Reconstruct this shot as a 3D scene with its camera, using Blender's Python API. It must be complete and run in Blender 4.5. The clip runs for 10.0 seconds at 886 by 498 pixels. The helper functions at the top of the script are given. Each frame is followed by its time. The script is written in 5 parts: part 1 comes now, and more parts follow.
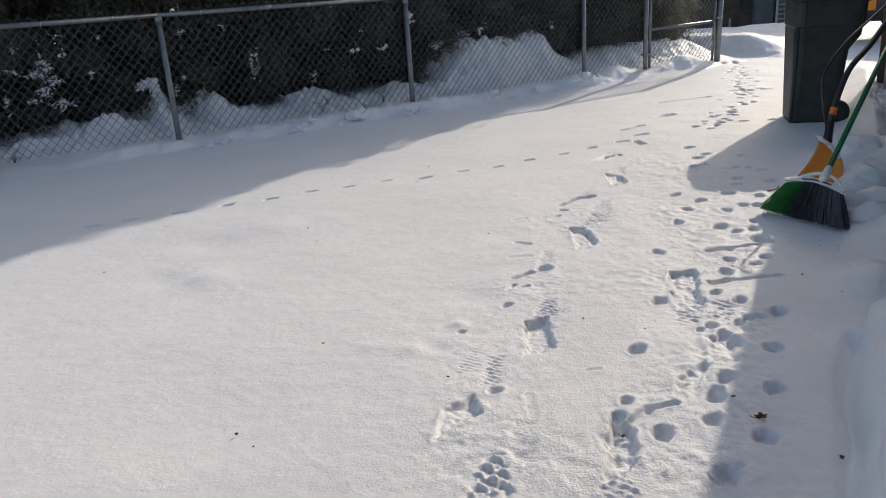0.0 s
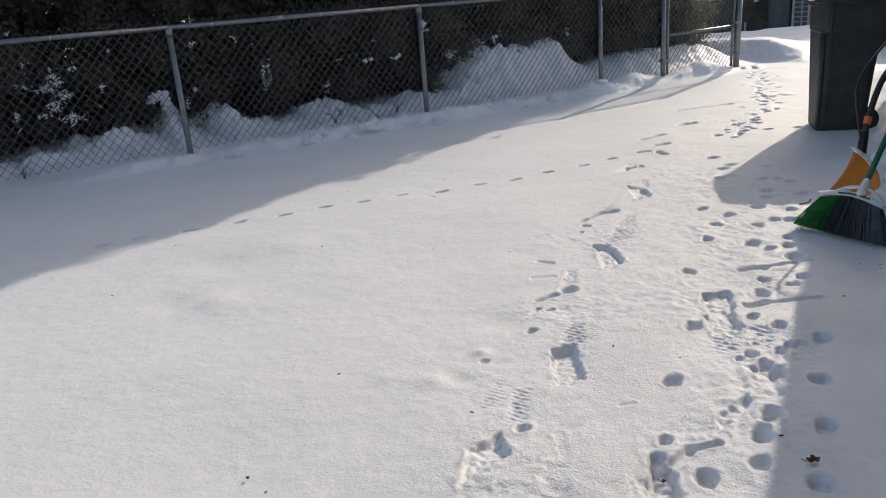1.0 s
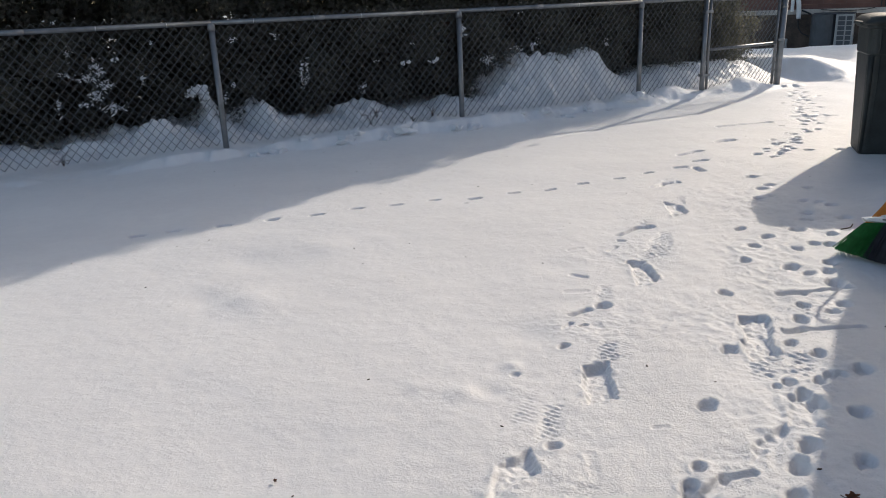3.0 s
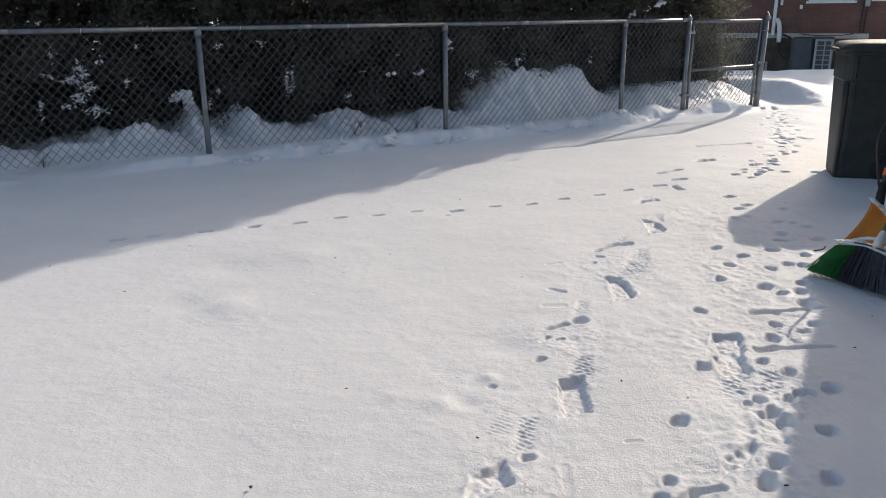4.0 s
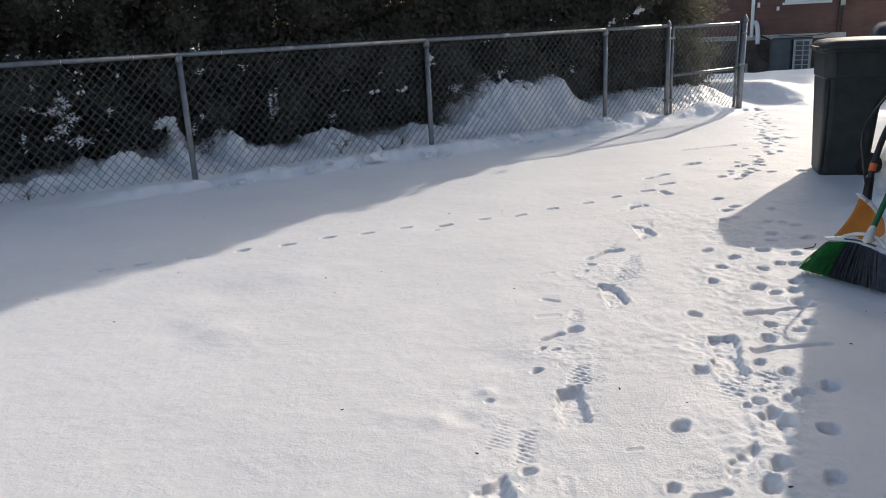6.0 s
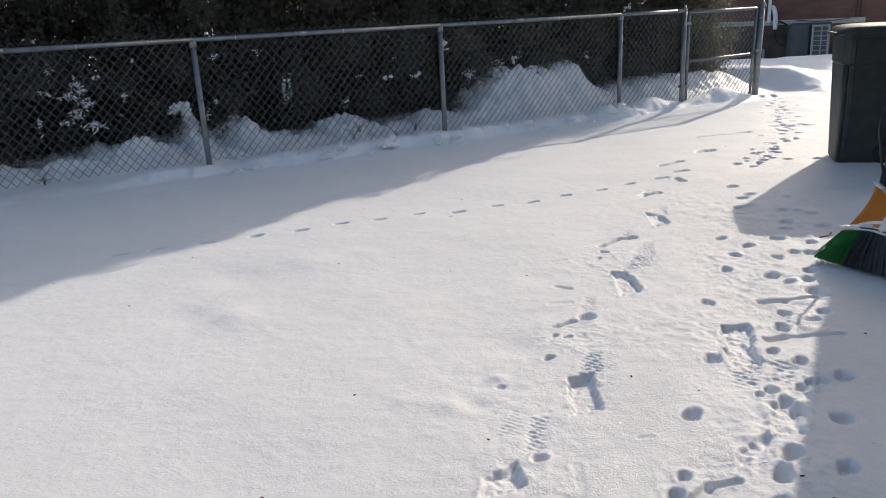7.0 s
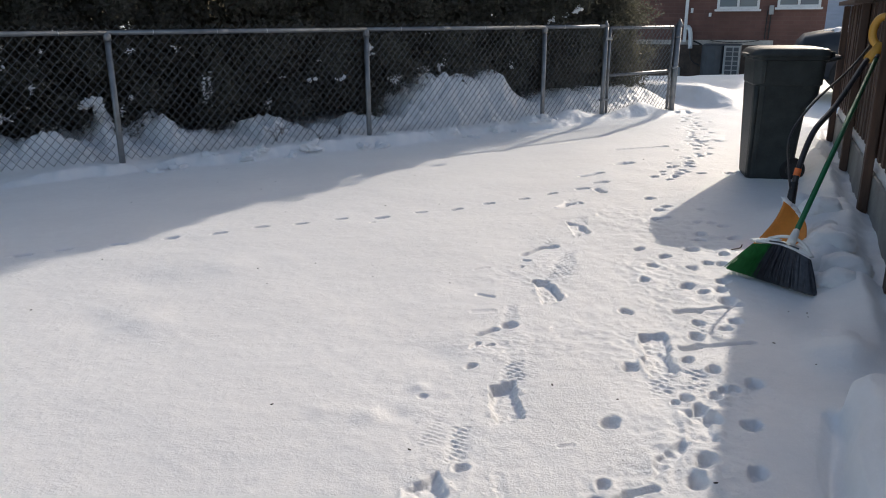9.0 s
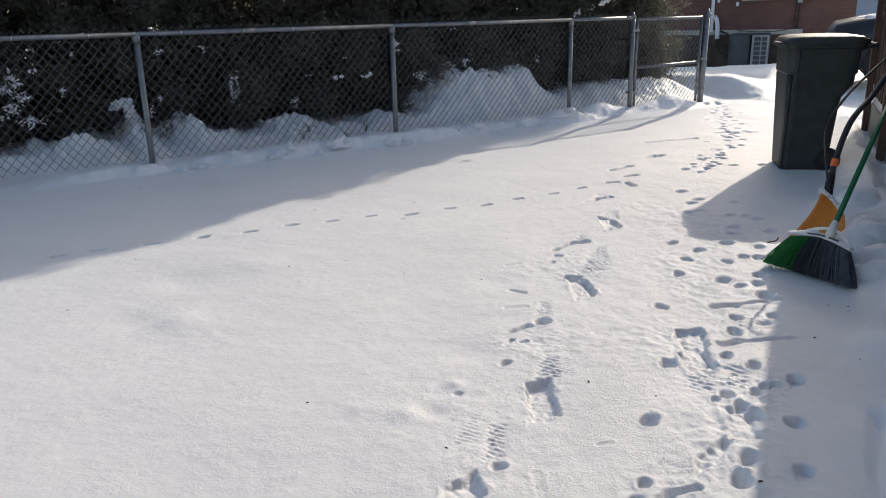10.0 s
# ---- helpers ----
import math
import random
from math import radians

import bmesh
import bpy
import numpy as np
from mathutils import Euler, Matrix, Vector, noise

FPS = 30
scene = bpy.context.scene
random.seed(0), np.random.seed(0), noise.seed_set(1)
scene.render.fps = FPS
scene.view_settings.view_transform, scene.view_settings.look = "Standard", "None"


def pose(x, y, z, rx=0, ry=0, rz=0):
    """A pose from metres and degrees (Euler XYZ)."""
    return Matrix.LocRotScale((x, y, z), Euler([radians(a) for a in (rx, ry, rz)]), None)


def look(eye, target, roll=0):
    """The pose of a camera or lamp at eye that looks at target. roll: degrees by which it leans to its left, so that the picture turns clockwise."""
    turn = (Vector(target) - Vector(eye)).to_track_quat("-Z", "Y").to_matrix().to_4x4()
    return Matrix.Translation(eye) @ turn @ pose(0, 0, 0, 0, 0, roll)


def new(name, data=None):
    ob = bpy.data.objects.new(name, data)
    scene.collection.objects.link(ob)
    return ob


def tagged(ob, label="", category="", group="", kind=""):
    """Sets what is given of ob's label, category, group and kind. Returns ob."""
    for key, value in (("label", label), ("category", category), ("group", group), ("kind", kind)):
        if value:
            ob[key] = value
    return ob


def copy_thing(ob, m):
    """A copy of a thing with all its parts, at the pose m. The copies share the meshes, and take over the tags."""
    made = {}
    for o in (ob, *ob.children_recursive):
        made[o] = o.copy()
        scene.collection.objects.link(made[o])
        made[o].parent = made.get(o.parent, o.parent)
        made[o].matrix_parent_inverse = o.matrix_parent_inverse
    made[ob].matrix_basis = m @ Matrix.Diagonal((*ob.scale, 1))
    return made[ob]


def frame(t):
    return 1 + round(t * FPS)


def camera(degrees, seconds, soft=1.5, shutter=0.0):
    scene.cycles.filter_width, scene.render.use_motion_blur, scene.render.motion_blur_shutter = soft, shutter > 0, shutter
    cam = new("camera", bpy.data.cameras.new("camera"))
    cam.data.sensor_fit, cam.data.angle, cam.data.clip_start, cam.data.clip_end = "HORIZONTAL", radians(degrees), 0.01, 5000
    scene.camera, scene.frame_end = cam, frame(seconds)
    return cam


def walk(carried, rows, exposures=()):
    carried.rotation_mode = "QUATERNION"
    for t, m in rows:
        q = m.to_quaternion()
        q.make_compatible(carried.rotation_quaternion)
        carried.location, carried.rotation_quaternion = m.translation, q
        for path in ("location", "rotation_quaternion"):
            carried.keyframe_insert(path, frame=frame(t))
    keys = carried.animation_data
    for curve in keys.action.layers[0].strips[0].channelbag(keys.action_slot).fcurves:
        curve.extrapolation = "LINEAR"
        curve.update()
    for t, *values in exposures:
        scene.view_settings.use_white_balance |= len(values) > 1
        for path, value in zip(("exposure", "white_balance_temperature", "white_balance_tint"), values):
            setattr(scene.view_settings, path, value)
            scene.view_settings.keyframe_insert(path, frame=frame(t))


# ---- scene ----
cam = camera(59.6, 10.0, 1.05)
PATH = [
    (0, (0.026, -0.082, 1.231), (-0.034, 1.813, 0.592), -3.9),
    (0.2, (0.026, -0.074, 1.231), (-0.056, 1.821, 0.603), -4.10),
    (0.5, (0.023, -0.047, 1.238), (-0.09, 1.847, 0.606), -4.6),
    (0.7, (0.015, 0.003, 1.240), (-0.099, 1.899, 0.610), -4.56),
    (1, (-0.005, 0.083, 1.249), (-0.097, 1.981, 0.627), -4.6),
    (1.2, (-0.018, 0.108, 1.245), (-0.093, 2.006, 0.633), -4.74),
    (1.5, (-0.039, 0.133, 1.238), (-0.114, 2.031, 0.612), -4.2),
    (1.7, (-0.044, 0.123, 1.246), (-0.151, 2.020, 0.630), -4.10),
    (2, (-0.051, 0.116, 1.256), (-0.185, 2.013, 0.634), -3.5),
    (2.2, (-0.053, 0.110, 1.259), (-0.207, 2.008, 0.662), -2.70),
    (2.5, (-0.054, 0.108, 1.265), (-0.212, 2.008, 0.66), -2.3),
    (2.7, (-0.050, 0.110, 1.264), (-0.208, 2.010, 0.652), -2.53),
    (3.8, (-0.043, 0.081, 1.281), (-0.163, 1.988, 0.680), -0.98),
    (4, (-0.044, 0.077, 1.28), (-0.149, 1.986, 0.695), -0.5),
    (4.5, (-0.045, 0.078, 1.279), (-0.12, 1.995, 0.715), -0.3),
    (5, (-0.05, 0.086, 1.276), (-0.095, 2.002, 0.706), -0.5),
    (5.5, (-0.04, 0.106, 1.273), (-0.099, 2.027, 0.72), -2.2),
    (5.7, (-0.040, 0.103, 1.271), (-0.105, 2.026, 0.730), -2.65),
    (6.8, (-0.044, 0.092, 1.280), (-0.165, 2.002, 0.698), -3.02),
    (7, (-0.041, 0.095, 1.277), (-0.157, 2.005, 0.695), -2.9),
    (7.2, (-0.044, 0.095, 1.275), (-0.144, 2.002, 0.682), -2.46),
    (7.5, (-0.045, 0.095, 1.274), (-0.102, 1.997, 0.658), -1.6),
    (7.7, (-0.048, 0.099, 1.274), (-0.084, 2.003, 0.659), -1.26),
    (8, (-0.048, 0.101, 1.275), (-0.038, 2.008, 0.672), -0.6),
    (8.2, (-0.048, 0.106, 1.274), (-0.010, 2.017, 0.676), -0.20),
    (8.5, (-0.046, 0.118, 1.272), (0.031, 2.034, 0.702), 0.1),
    (9, (-0.047, 0.129, 1.269), (0.038, 2.044, 0.697), -0.2),
    (9.5, (-0.063, 0.141, 1.267), (0.006, 2.057, 0.696), -0.5),
    (10, (-0.076, 0.152, 1.265), (-0.056, 2.065, 0.684), -1.4),
]
walk(cam, [(t, look(eye, target, roll)) for t, eye, target, roll in PATH], [(0.0, 0.22, 7050, 10), (0.5, 0.28, 7050, 10), (1.0, 0.24, 7050, 10), (2.0, 0.29, 7050, 10), (2.5, 0.25, 7050, 10), (4.5, 0.33, 6980, 10), (5.5, 0.37, 6930, 10), (7.2, 0.38, 6950, 10), (8.0, 0.35, 6930, 10), (9.0, 0.32, 6930, 10), (10.0, 0.34, 6950, 10)])

# ---- world, sun, exposure ----
SUN_AZ, SUN_EL = 35.2, 24.5
world = bpy.data.worlds.new("world")
scene.world = world
world.use_nodes = True
wn = world.node_tree
sky = wn.nodes.new("ShaderNodeTexSky")
sky.sky_type = 'NISHITA'
sky.sun_disc = False
sky.sun_elevation = radians(SUN_EL)
sky.sun_rotation = radians(SUN_AZ)
sky.air_density, sky.dust_density, sky.ozone_density = 0.9, 1.8, 0.7
wn.links.new(sky.outputs[0], wn.nodes["Background"].inputs[0])
wn.nodes["Background"].inputs[1].default_value = 0.150
sun_data = bpy.data.lights.new("sun", 'SUN')
sun_data.energy, sun_data.angle, sun_data.color = 2.32, radians(0.53), (1.0, 0.93, 0.85)
sun = new("sun", sun_data)
sun_to = Vector((math.sin(radians(SUN_AZ)) * math.cos(radians(SUN_EL)), math.cos(radians(SUN_AZ)) * math.cos(radians(SUN_EL)), math.sin(radians(SUN_EL))))
sun.matrix_world = look(sun_to * 60, (0, 0, 0))


# ---- materials ----
def mat(name, color, rough=0.6, metal=0.0, vary=0.12, scale=6.0, bump=0.0, bump_scale=60.0, tint=None, spec=0.5, stretch=(1, 1, 1), random_amount=0.0, coat=0.0):
    """A surface with colour variation at two scales, uneven gloss and fine relief."""
    m = bpy.data.materials.new(name)
    m.use_nodes = True
    nt = m.node_tree
    b = nt.nodes["Principled BSDF"]
    tc = nt.nodes.new("ShaderNodeTexCoord")
    mp = nt.nodes.new("ShaderNodeMapping")
    mp.inputs["Scale"].default_value = stretch
    nt.links.new(tc.outputs["Object"], mp.inputs["Vector"])

    def noise_node(s, d):
        n = nt.nodes.new("ShaderNodeTexNoise")
        n.inputs["Scale"].default_value, n.inputs["Detail"].default_value = s, d
        nt.links.new(mp.outputs[0], n.inputs["Vector"])
        return n
    big, fine = noise_node(scale, 4), noise_node(scale * 9, 3)
    addn = nt.nodes.new("ShaderNodeMath")
    addn.operation = 'MULTIPLY_ADD'
    addn.inputs[1].default_value = 0.45
    nt.links.new(fine.outputs[0], addn.inputs[0])
    nt.links.new(big.outputs[0], addn.inputs[2])
    ramp = nt.nodes.new("ShaderNodeValToRGB")
    c2 = tint or tuple(min(1, c * (1 + vary)) for c in color)
    c1 = tuple(c * (1 - vary) for c in color)
    ramp.color_ramp.elements[0].position, ramp.color_ramp.elements[1].position = 0.5, 0.95
    ramp.color_ramp.elements[0].color, ramp.color_ramp.elements[1].color = (*c1, 1), (*c2, 1)
    nt.links.new(addn.outputs[0], ramp.inputs[0])
    out = ramp.outputs[0]
    if random_amount:
        info = nt.nodes.new("ShaderNodeObjectInfo")
        mr = nt.nodes.new("ShaderNodeMapRange")
        mr.inputs[3].default_value, mr.inputs[4].default_value = 1 - random_amount, 1 + random_amount
        nt.links.new(info.outputs["Random"], mr.inputs[0])
        mul = nt.nodes.new("ShaderNodeVectorMath")
        mul.operation = 'SCALE'
        nt.links.new(out, mul.inputs[0])
        nt.links.new(mr.outputs[0], mul.inputs["Scale"])
        out = mul.outputs[0]
    nt.links.new(out, b.inputs["Base Color"])
    rr = nt.nodes.new("ShaderNodeMapRange")
    rr.inputs[3].default_value, rr.inputs[4].default_value = max(0.02, rough - 0.12), min(1, rough + 0.12)
    nt.links.new(fine.outputs[0], rr.inputs[0])
    nt.links.new(rr.outputs[0], b.inputs["Roughness"])
    b.inputs["Metallic"].default_value = metal
    b.inputs["Specular IOR Level"].default_value = spec
    b.inputs["Coat Weight"].default_value = coat
    if bump:
        bn = noise_node(bump_scale, 4)
        bp = nt.nodes.new("ShaderNodeBump")
        bp.inputs["Strength"].default_value, bp.inputs["Distance"].default_value = 1.0, bump
        nt.links.new(bn.outputs[0], bp.inputs["Height"])
        nt.links.new(bp.outputs[0], b.inputs["Normal"])
    return m


def snow_material(name):
    """Crusted snow: fine granular relief and scattered crystal facets that glint in the sun."""
    m = bpy.data.materials.new(name)
    m.use_nodes = True
    nt = m.node_tree
    b = nt.nodes["Principled BSDF"]
    tc = nt.nodes.new("ShaderNodeTexCoord")
    pos = tc.outputs["Object"]

    def noise_node(s, d, rough=0.55):
        n = nt.nodes.new("ShaderNodeTexNoise")
        n.inputs["Scale"].default_value, n.inputs["Detail"].default_value, n.inputs["Roughness"].default_value = s, d, rough
        nt.links.new(pos, n.inputs["Vector"])
        return n
    stain, patch = noise_node(1.3, 5), noise_node(14, 4)
    mixn = nt.nodes.new("ShaderNodeMath")
    mixn.operation = 'MULTIPLY_ADD'
    mixn.inputs[1].default_value = 0.5
    nt.links.new(patch.outputs[0], mixn.inputs[0])
    nt.links.new(stain.outputs[0], mixn.inputs[2])
    ramp = nt.nodes.new("ShaderNodeValToRGB")
    ramp.color_ramp.elements[0].position, ramp.color_ramp.elements[1].position = 0.5, 1.0
    ramp.color_ramp.elements[0].color, ramp.color_ramp.elements[1].color = (0.80, 0.805, 0.815, 1), (0.88, 0.885, 0.89, 1)
    nt.links.new(mixn.outputs[0], ramp.inputs[0])
    nt.links.new(ramp.outputs[0], b.inputs["Base Color"])
    b.inputs["Roughness"].default_value = 0.58
    b.inputs["Sheen Weight"].default_value, b.inputs["Sheen Roughness"].default_value = 0.50, 0.38
    b.inputs["Specular IOR Level"].default_value = 0.28
    clump, grain, soft = noise_node(24, 6, 0.62), noise_node(130, 4, 0.6), noise_node(5, 4, 0.6)
    vary = nt.nodes.new("ShaderNodeMapRange")
    vary.inputs[1].default_value, vary.inputs[2].default_value, vary.inputs[3].default_value, vary.inputs[4].default_value = 0.35, 0.65, 0.35, 1.15
    nt.links.new(soft.outputs[0], vary.inputs[0])
    patchy = nt.nodes.new("ShaderNodeMath")
    patchy.operation = 'MULTIPLY'
    nt.links.new(clump.outputs[0], patchy.inputs[0])
    nt.links.new(vary.outputs[0], patchy.inputs[1])
    b1 = nt.nodes.new("ShaderNodeBump")
    b1.inputs["Distance"].default_value = 0.008
    b1.inputs["Strength"].default_value = 0.7
    nt.links.new(patchy.outputs[0], b1.inputs["Height"])
    b2 = nt.nodes.new("ShaderNodeBump")
    b2.inputs["Distance"].default_value = 0.0026
    b2.inputs["Strength"].default_value = 0.95
    torn = nt.nodes.new("ShaderNodeAttribute")
    torn.attribute_name = "crumbled"
    rise = nt.nodes.new("ShaderNodeMapRange")
    rise.inputs[3].default_value, rise.inputs[4].default_value = 0.55, 1.9
    nt.links.new(torn.outputs["Fac"], rise.inputs[0])
    coarse = nt.nodes.new("ShaderNodeMath")
    coarse.operation = 'MULTIPLY'
    nt.links.new(grain.outputs[0], coarse.inputs[0])
    nt.links.new(rise.outputs[0], coarse.inputs[1])
    nt.links.new(coarse.outputs[0], b2.inputs["Height"])
    nt.links.new(b1.outputs[0], b2.inputs["Normal"])
    nt.links.new(b2.outputs[0], b.inputs["Normal"])
    vor = nt.nodes.new("ShaderNodeTexVoronoi")
    vor.inputs["Scale"].default_value = 280
    nt.links.new(pos, vor.inputs["Vector"])
    sep = nt.nodes.new("ShaderNodeSeparateColor")
    nt.links.new(vor.outputs["Color"], sep.inputs[0])
    thr = nt.nodes.new("ShaderNodeMath")
    thr.operation = 'GREATER_THAN'
    thr.inputs[1].default_value = 0.80
    nt.links.new(sep.outputs[2], thr.inputs[0])
    sc = nt.nodes.new("ShaderNodeMath")
    sc.operation = 'MULTIPLY'
    sc.inputs[1].default_value = 0.6
    nt.links.new(thr.outputs[0], sc.inputs[0])
    nt.links.new(sc.outputs[0], b.inputs["Coat Weight"])
    b.inputs["Coat Roughness"].default_value = 0.28
    geo = nt.nodes.new("ShaderNodeNewGeometry")
    tilt = nt.nodes.new("ShaderNodeVectorMath")
    tilt.operation = 'MULTIPLY_ADD'
    tilt.inputs[1].default_value, tilt.inputs[2].default_value = (2.0, 2.0, 0.2), (-1.0, -1.0, -0.1)
    nt.links.new(vor.outputs["Color"], tilt.inputs[0])
    lean = nt.nodes.new("ShaderNodeVectorMath")
    nt.links.new(geo.outputs["Normal"], lean.inputs[0])
    nt.links.new(tilt.outputs[0], lean.inputs[1])
    unit = nt.nodes.new("ShaderNodeVectorMath")
    unit.operation = 'NORMALIZE'
    nt.links.new(lean.outputs[0], unit.inputs[0])
    nt.links.new(unit.outputs[0], b.inputs["Coat Normal"])
    return m


SNOW = snow_material("snow")
GALV = mat("galvanised_steel", (0.235, 0.243, 0.252), 0.45, 0.75, 0.2, 12, 0.0006, 150)
TIE = mat("aluminium_wire", (0.62, 0.63, 0.64), 0.35, 0.9, 0.1, 20)
WIRE = mat("galvanised_wire", (0.165, 0.173, 0.182), 0.55, 0.5, 0.25, 20)
CEDAR = mat("cedar_foliage", (0.100, 0.094, 0.080), 0.62, 0, 0.3, 7, tint=(0.140, 0.130, 0.110), spec=0.45, random_amount=0.15)
leaf_nodes = CEDAR.node_tree
leaf_mix, leaf_thin = leaf_nodes.nodes.new("ShaderNodeMixShader"), leaf_nodes.nodes.new("ShaderNodeBsdfTranslucent")
leaf_mix.inputs[0].default_value = 0.45
leaf_thin.inputs["Color"].default_value = (0.15, 0.15, 0.11, 1)
leaf_nodes.links.new(leaf_nodes.nodes["Principled BSDF"].outputs[0], leaf_mix.inputs[1])
leaf_nodes.links.new(leaf_thin.outputs[0], leaf_mix.inputs[2])
leaf_nodes.links.new(leaf_mix.outputs[0], leaf_nodes.nodes["Material Output"].inputs[0])
BARK = mat("cedar_bark", (0.11, 0.075, 0.055), 0.9, 0, 0.35, 9, 0.006, 30, stretch=(3, 3, 0.5))
BIN = mat("bin_plastic", (0.040, 0.047, 0.047), 0.5, 0, 0.25, 8, 0.0008, 220, spec=0.3)
BIN_DARK = mat("black_plastic", (0.022, 0.022, 0.023), 0.4, 0, 0.2, 10, 0.0004, 200)
SHAFT = mat("grey_shaft", (0.038, 0.038, 0.043), 0.45, 0.2, 0.2, 14, 0.0003, 150)
RUBBER = mat("rubber", (0.02, 0.02, 0.02), 0.8, 0, 0.2, 30, 0.001, 90)
ORANGE = mat("orange_plastic", (0.82, 0.29, 0.05), 0.45, 0, 0.1, 12, 0.0005, 120)
YELLOW = mat("yellow_plastic", (0.70, 0.36, 0.06), 0.45, 0, 0.1, 12, 0.0004, 120)
GREEN = mat("green_paint", (0.008, 0.13, 0.05), 0.38, 0, 0.12, 18, 0.0002, 200)
BRISTLE_G = mat("green_bristle", (0.02, 0.17, 0.045), 0.5, 0, 0.35, 40)
BRISTLE_D = mat("grey_bristle", (0.055, 0.06, 0.075), 0.5, 0, 0.4, 40)
WHITE_P = mat("white_plastic", (0.72, 0.72, 0.70), 0.4, 0, 0.07, 14, 0.0003, 100)
TAPE = mat("orange_tape", (0.85, 0.20, 0.05), 0.5, 0, 0.1, 40)
WOOD = mat("brown_stained_wood", (0.081, 0.046, 0.032), 0.72, 0, 0.3, 5, 0.0015, 40, stretch=(6, 6, 0.6), random_amount=0.2)
CONCRETE = mat("concrete", (0.30, 0.29, 0.27), 0.9, 0, 0.22, 4, 0.003, 45)
FOUNDATION = mat("grey_foundation", (0.082, 0.060, 0.047), 0.95, 0, 0.45, 3.5, 0.004, 30)
WHITE_W = mat("white_paint", (0.72, 0.72, 0.70), 0.5, 0, 0.08, 5, 0.0006, 60)
SIDING = mat("blue_grey_siding", (0.40, 0.45, 0.52), 0.6, 0, 0.08, 3, 0.001, 30)
ROOF = mat("dark_shingle", (0.09, 0.085, 0.08), 0.9, 0, 0.3, 6, 0.004, 25)
CAR = mat("black_car_paint", (0.016, 0.018, 0.023), 0.42, 0, 0.3, 4, coat=0.15)
CHROME = mat("chrome", (0.6, 0.6, 0.62), 0.15, 1.0, 0.06, 10)
LAMP_O = mat("amber_reflector", (0.75, 0.22, 0.02), 0.25, 0, 0.1, 40)
AC_DARK = mat("dark_grey_metal", (0.062, 0.068, 0.074), 0.6, 0.1, 0.2, 6, 0.0006, 80)
LEDGE = mat("weathered_paint", (0.42, 0.385, 0.345), 0.75, 0, 0.35, 3, 0.002, 30)
AC_LIGHT = mat("light_grey_metal", (0.36, 0.36, 0.345), 0.5, 0.1, 0.12, 6)
CABLE = mat("black_cable", (0.02, 0.02, 0.02), 0.6, 0, 0.2, 20)
LEAF = mat("dead_leaf", (0.24, 0.095, 0.045), 0.75, 0, 0.4, 40, 0.0008, 200)
TWIG = mat("twig", (0.10, 0.07, 0.05), 0.85, 0, 0.3, 40, 0.0006, 200)
SPECK = mat("dark_speck", (0.05, 0.035, 0.025), 0.9, 0, 0.3, 90)


def glass_material():
    m = bpy.data.materials.new("window_glass")
    m.use_nodes = True
    b = m.node_tree.nodes["Principled BSDF"]
    b.inputs["Base Color"].default_value = (0.30, 0.34, 0.36, 1)
    b.inputs["Roughness"].default_value = 0.06
    b.inputs["Transmission Weight"].default_value = 0.35
    return m


def brick_material():
    m = bpy.data.materials.new("red_brick")
    m.use_nodes = True
    nt = m.node_tree
    b = nt.nodes["Principled BSDF"]
    tc = nt.nodes.new("ShaderNodeTexCoord")
    mp = nt.nodes.new("ShaderNodeMapping")
    mp.inputs["Rotation"].default_value = (radians(90), 0, 0)
    nt.links.new(tc.outputs["Object"], mp.inputs[0])
    br = nt.nodes.new("ShaderNodeTexBrick")
    br.inputs["Scale"].default_value = 1.0
    br.inputs["Brick Width"].default_value, br.inputs["Row Height"].default_value = 0.21, 0.075
    br.inputs["Mortar Size"].default_value = 0.006
    br.inputs["Color1"].default_value, br.inputs["Color2"].default_value = (0.158, 0.079, 0.062, 1), (0.130, 0.066, 0.053, 1)
    br.inputs["Mortar"].default_value = (0.15, 0.085, 0.072, 1)
    nt.links.new(mp.outputs[0], br.inputs["Vector"])
    no = nt.nodes.new("ShaderNodeTexNoise")
    no.inputs["Scale"].default_value, no.inputs["Detail"].default_value = 2.2, 6
    nt.links.new(tc.outputs["Object"], no.inputs["Vector"])
    mr = nt.nodes.new("ShaderNodeMapRange")
    mr.inputs[1].default_value, mr.inputs[2].default_value = 0.3, 0.7
    mr.inputs[3].default_value, mr.inputs[4].default_value = 0.8, 1.2
    nt.links.new(no.outputs[0], mr.inputs[0])
    mul = nt.nodes.new("ShaderNodeVectorMath")
    mul.operation = 'SCALE'
    nt.links.new(br.outputs[0], mul.inputs[0])
    nt.links.new(mr.outputs[0], mul.inputs["Scale"])
    nt.links.new(mul.outputs[0], b.inputs["Base Color"])
    b.inputs["Roughness"].default_value = 0.9
    bp = nt.nodes.new("ShaderNodeBump")
    bp.invert = True
    bp.inputs["Distance"].default_value = 0.006
    nt.links.new(br.outputs["Fac"], bp.inputs["Height"])
    nt.links.new(bp.outputs[0], b.inputs["Normal"])
    return m


GLASS = glass_material()
BRICK = brick_material()


# ---- mesh helpers ----
def put_mesh(name, me, material, parent=None, label="", smooth=False, m=None):
    me.materials.append(material)
    if smooth:
        me.polygons.foreach_set("use_smooth", [True] * len(me.polygons))
    ob = new(name, me)
    if parent is not None:
        ob.parent = parent
    if m is not None:
        ob.matrix_basis = m
    if label:
        tagged(ob, label)
    return ob


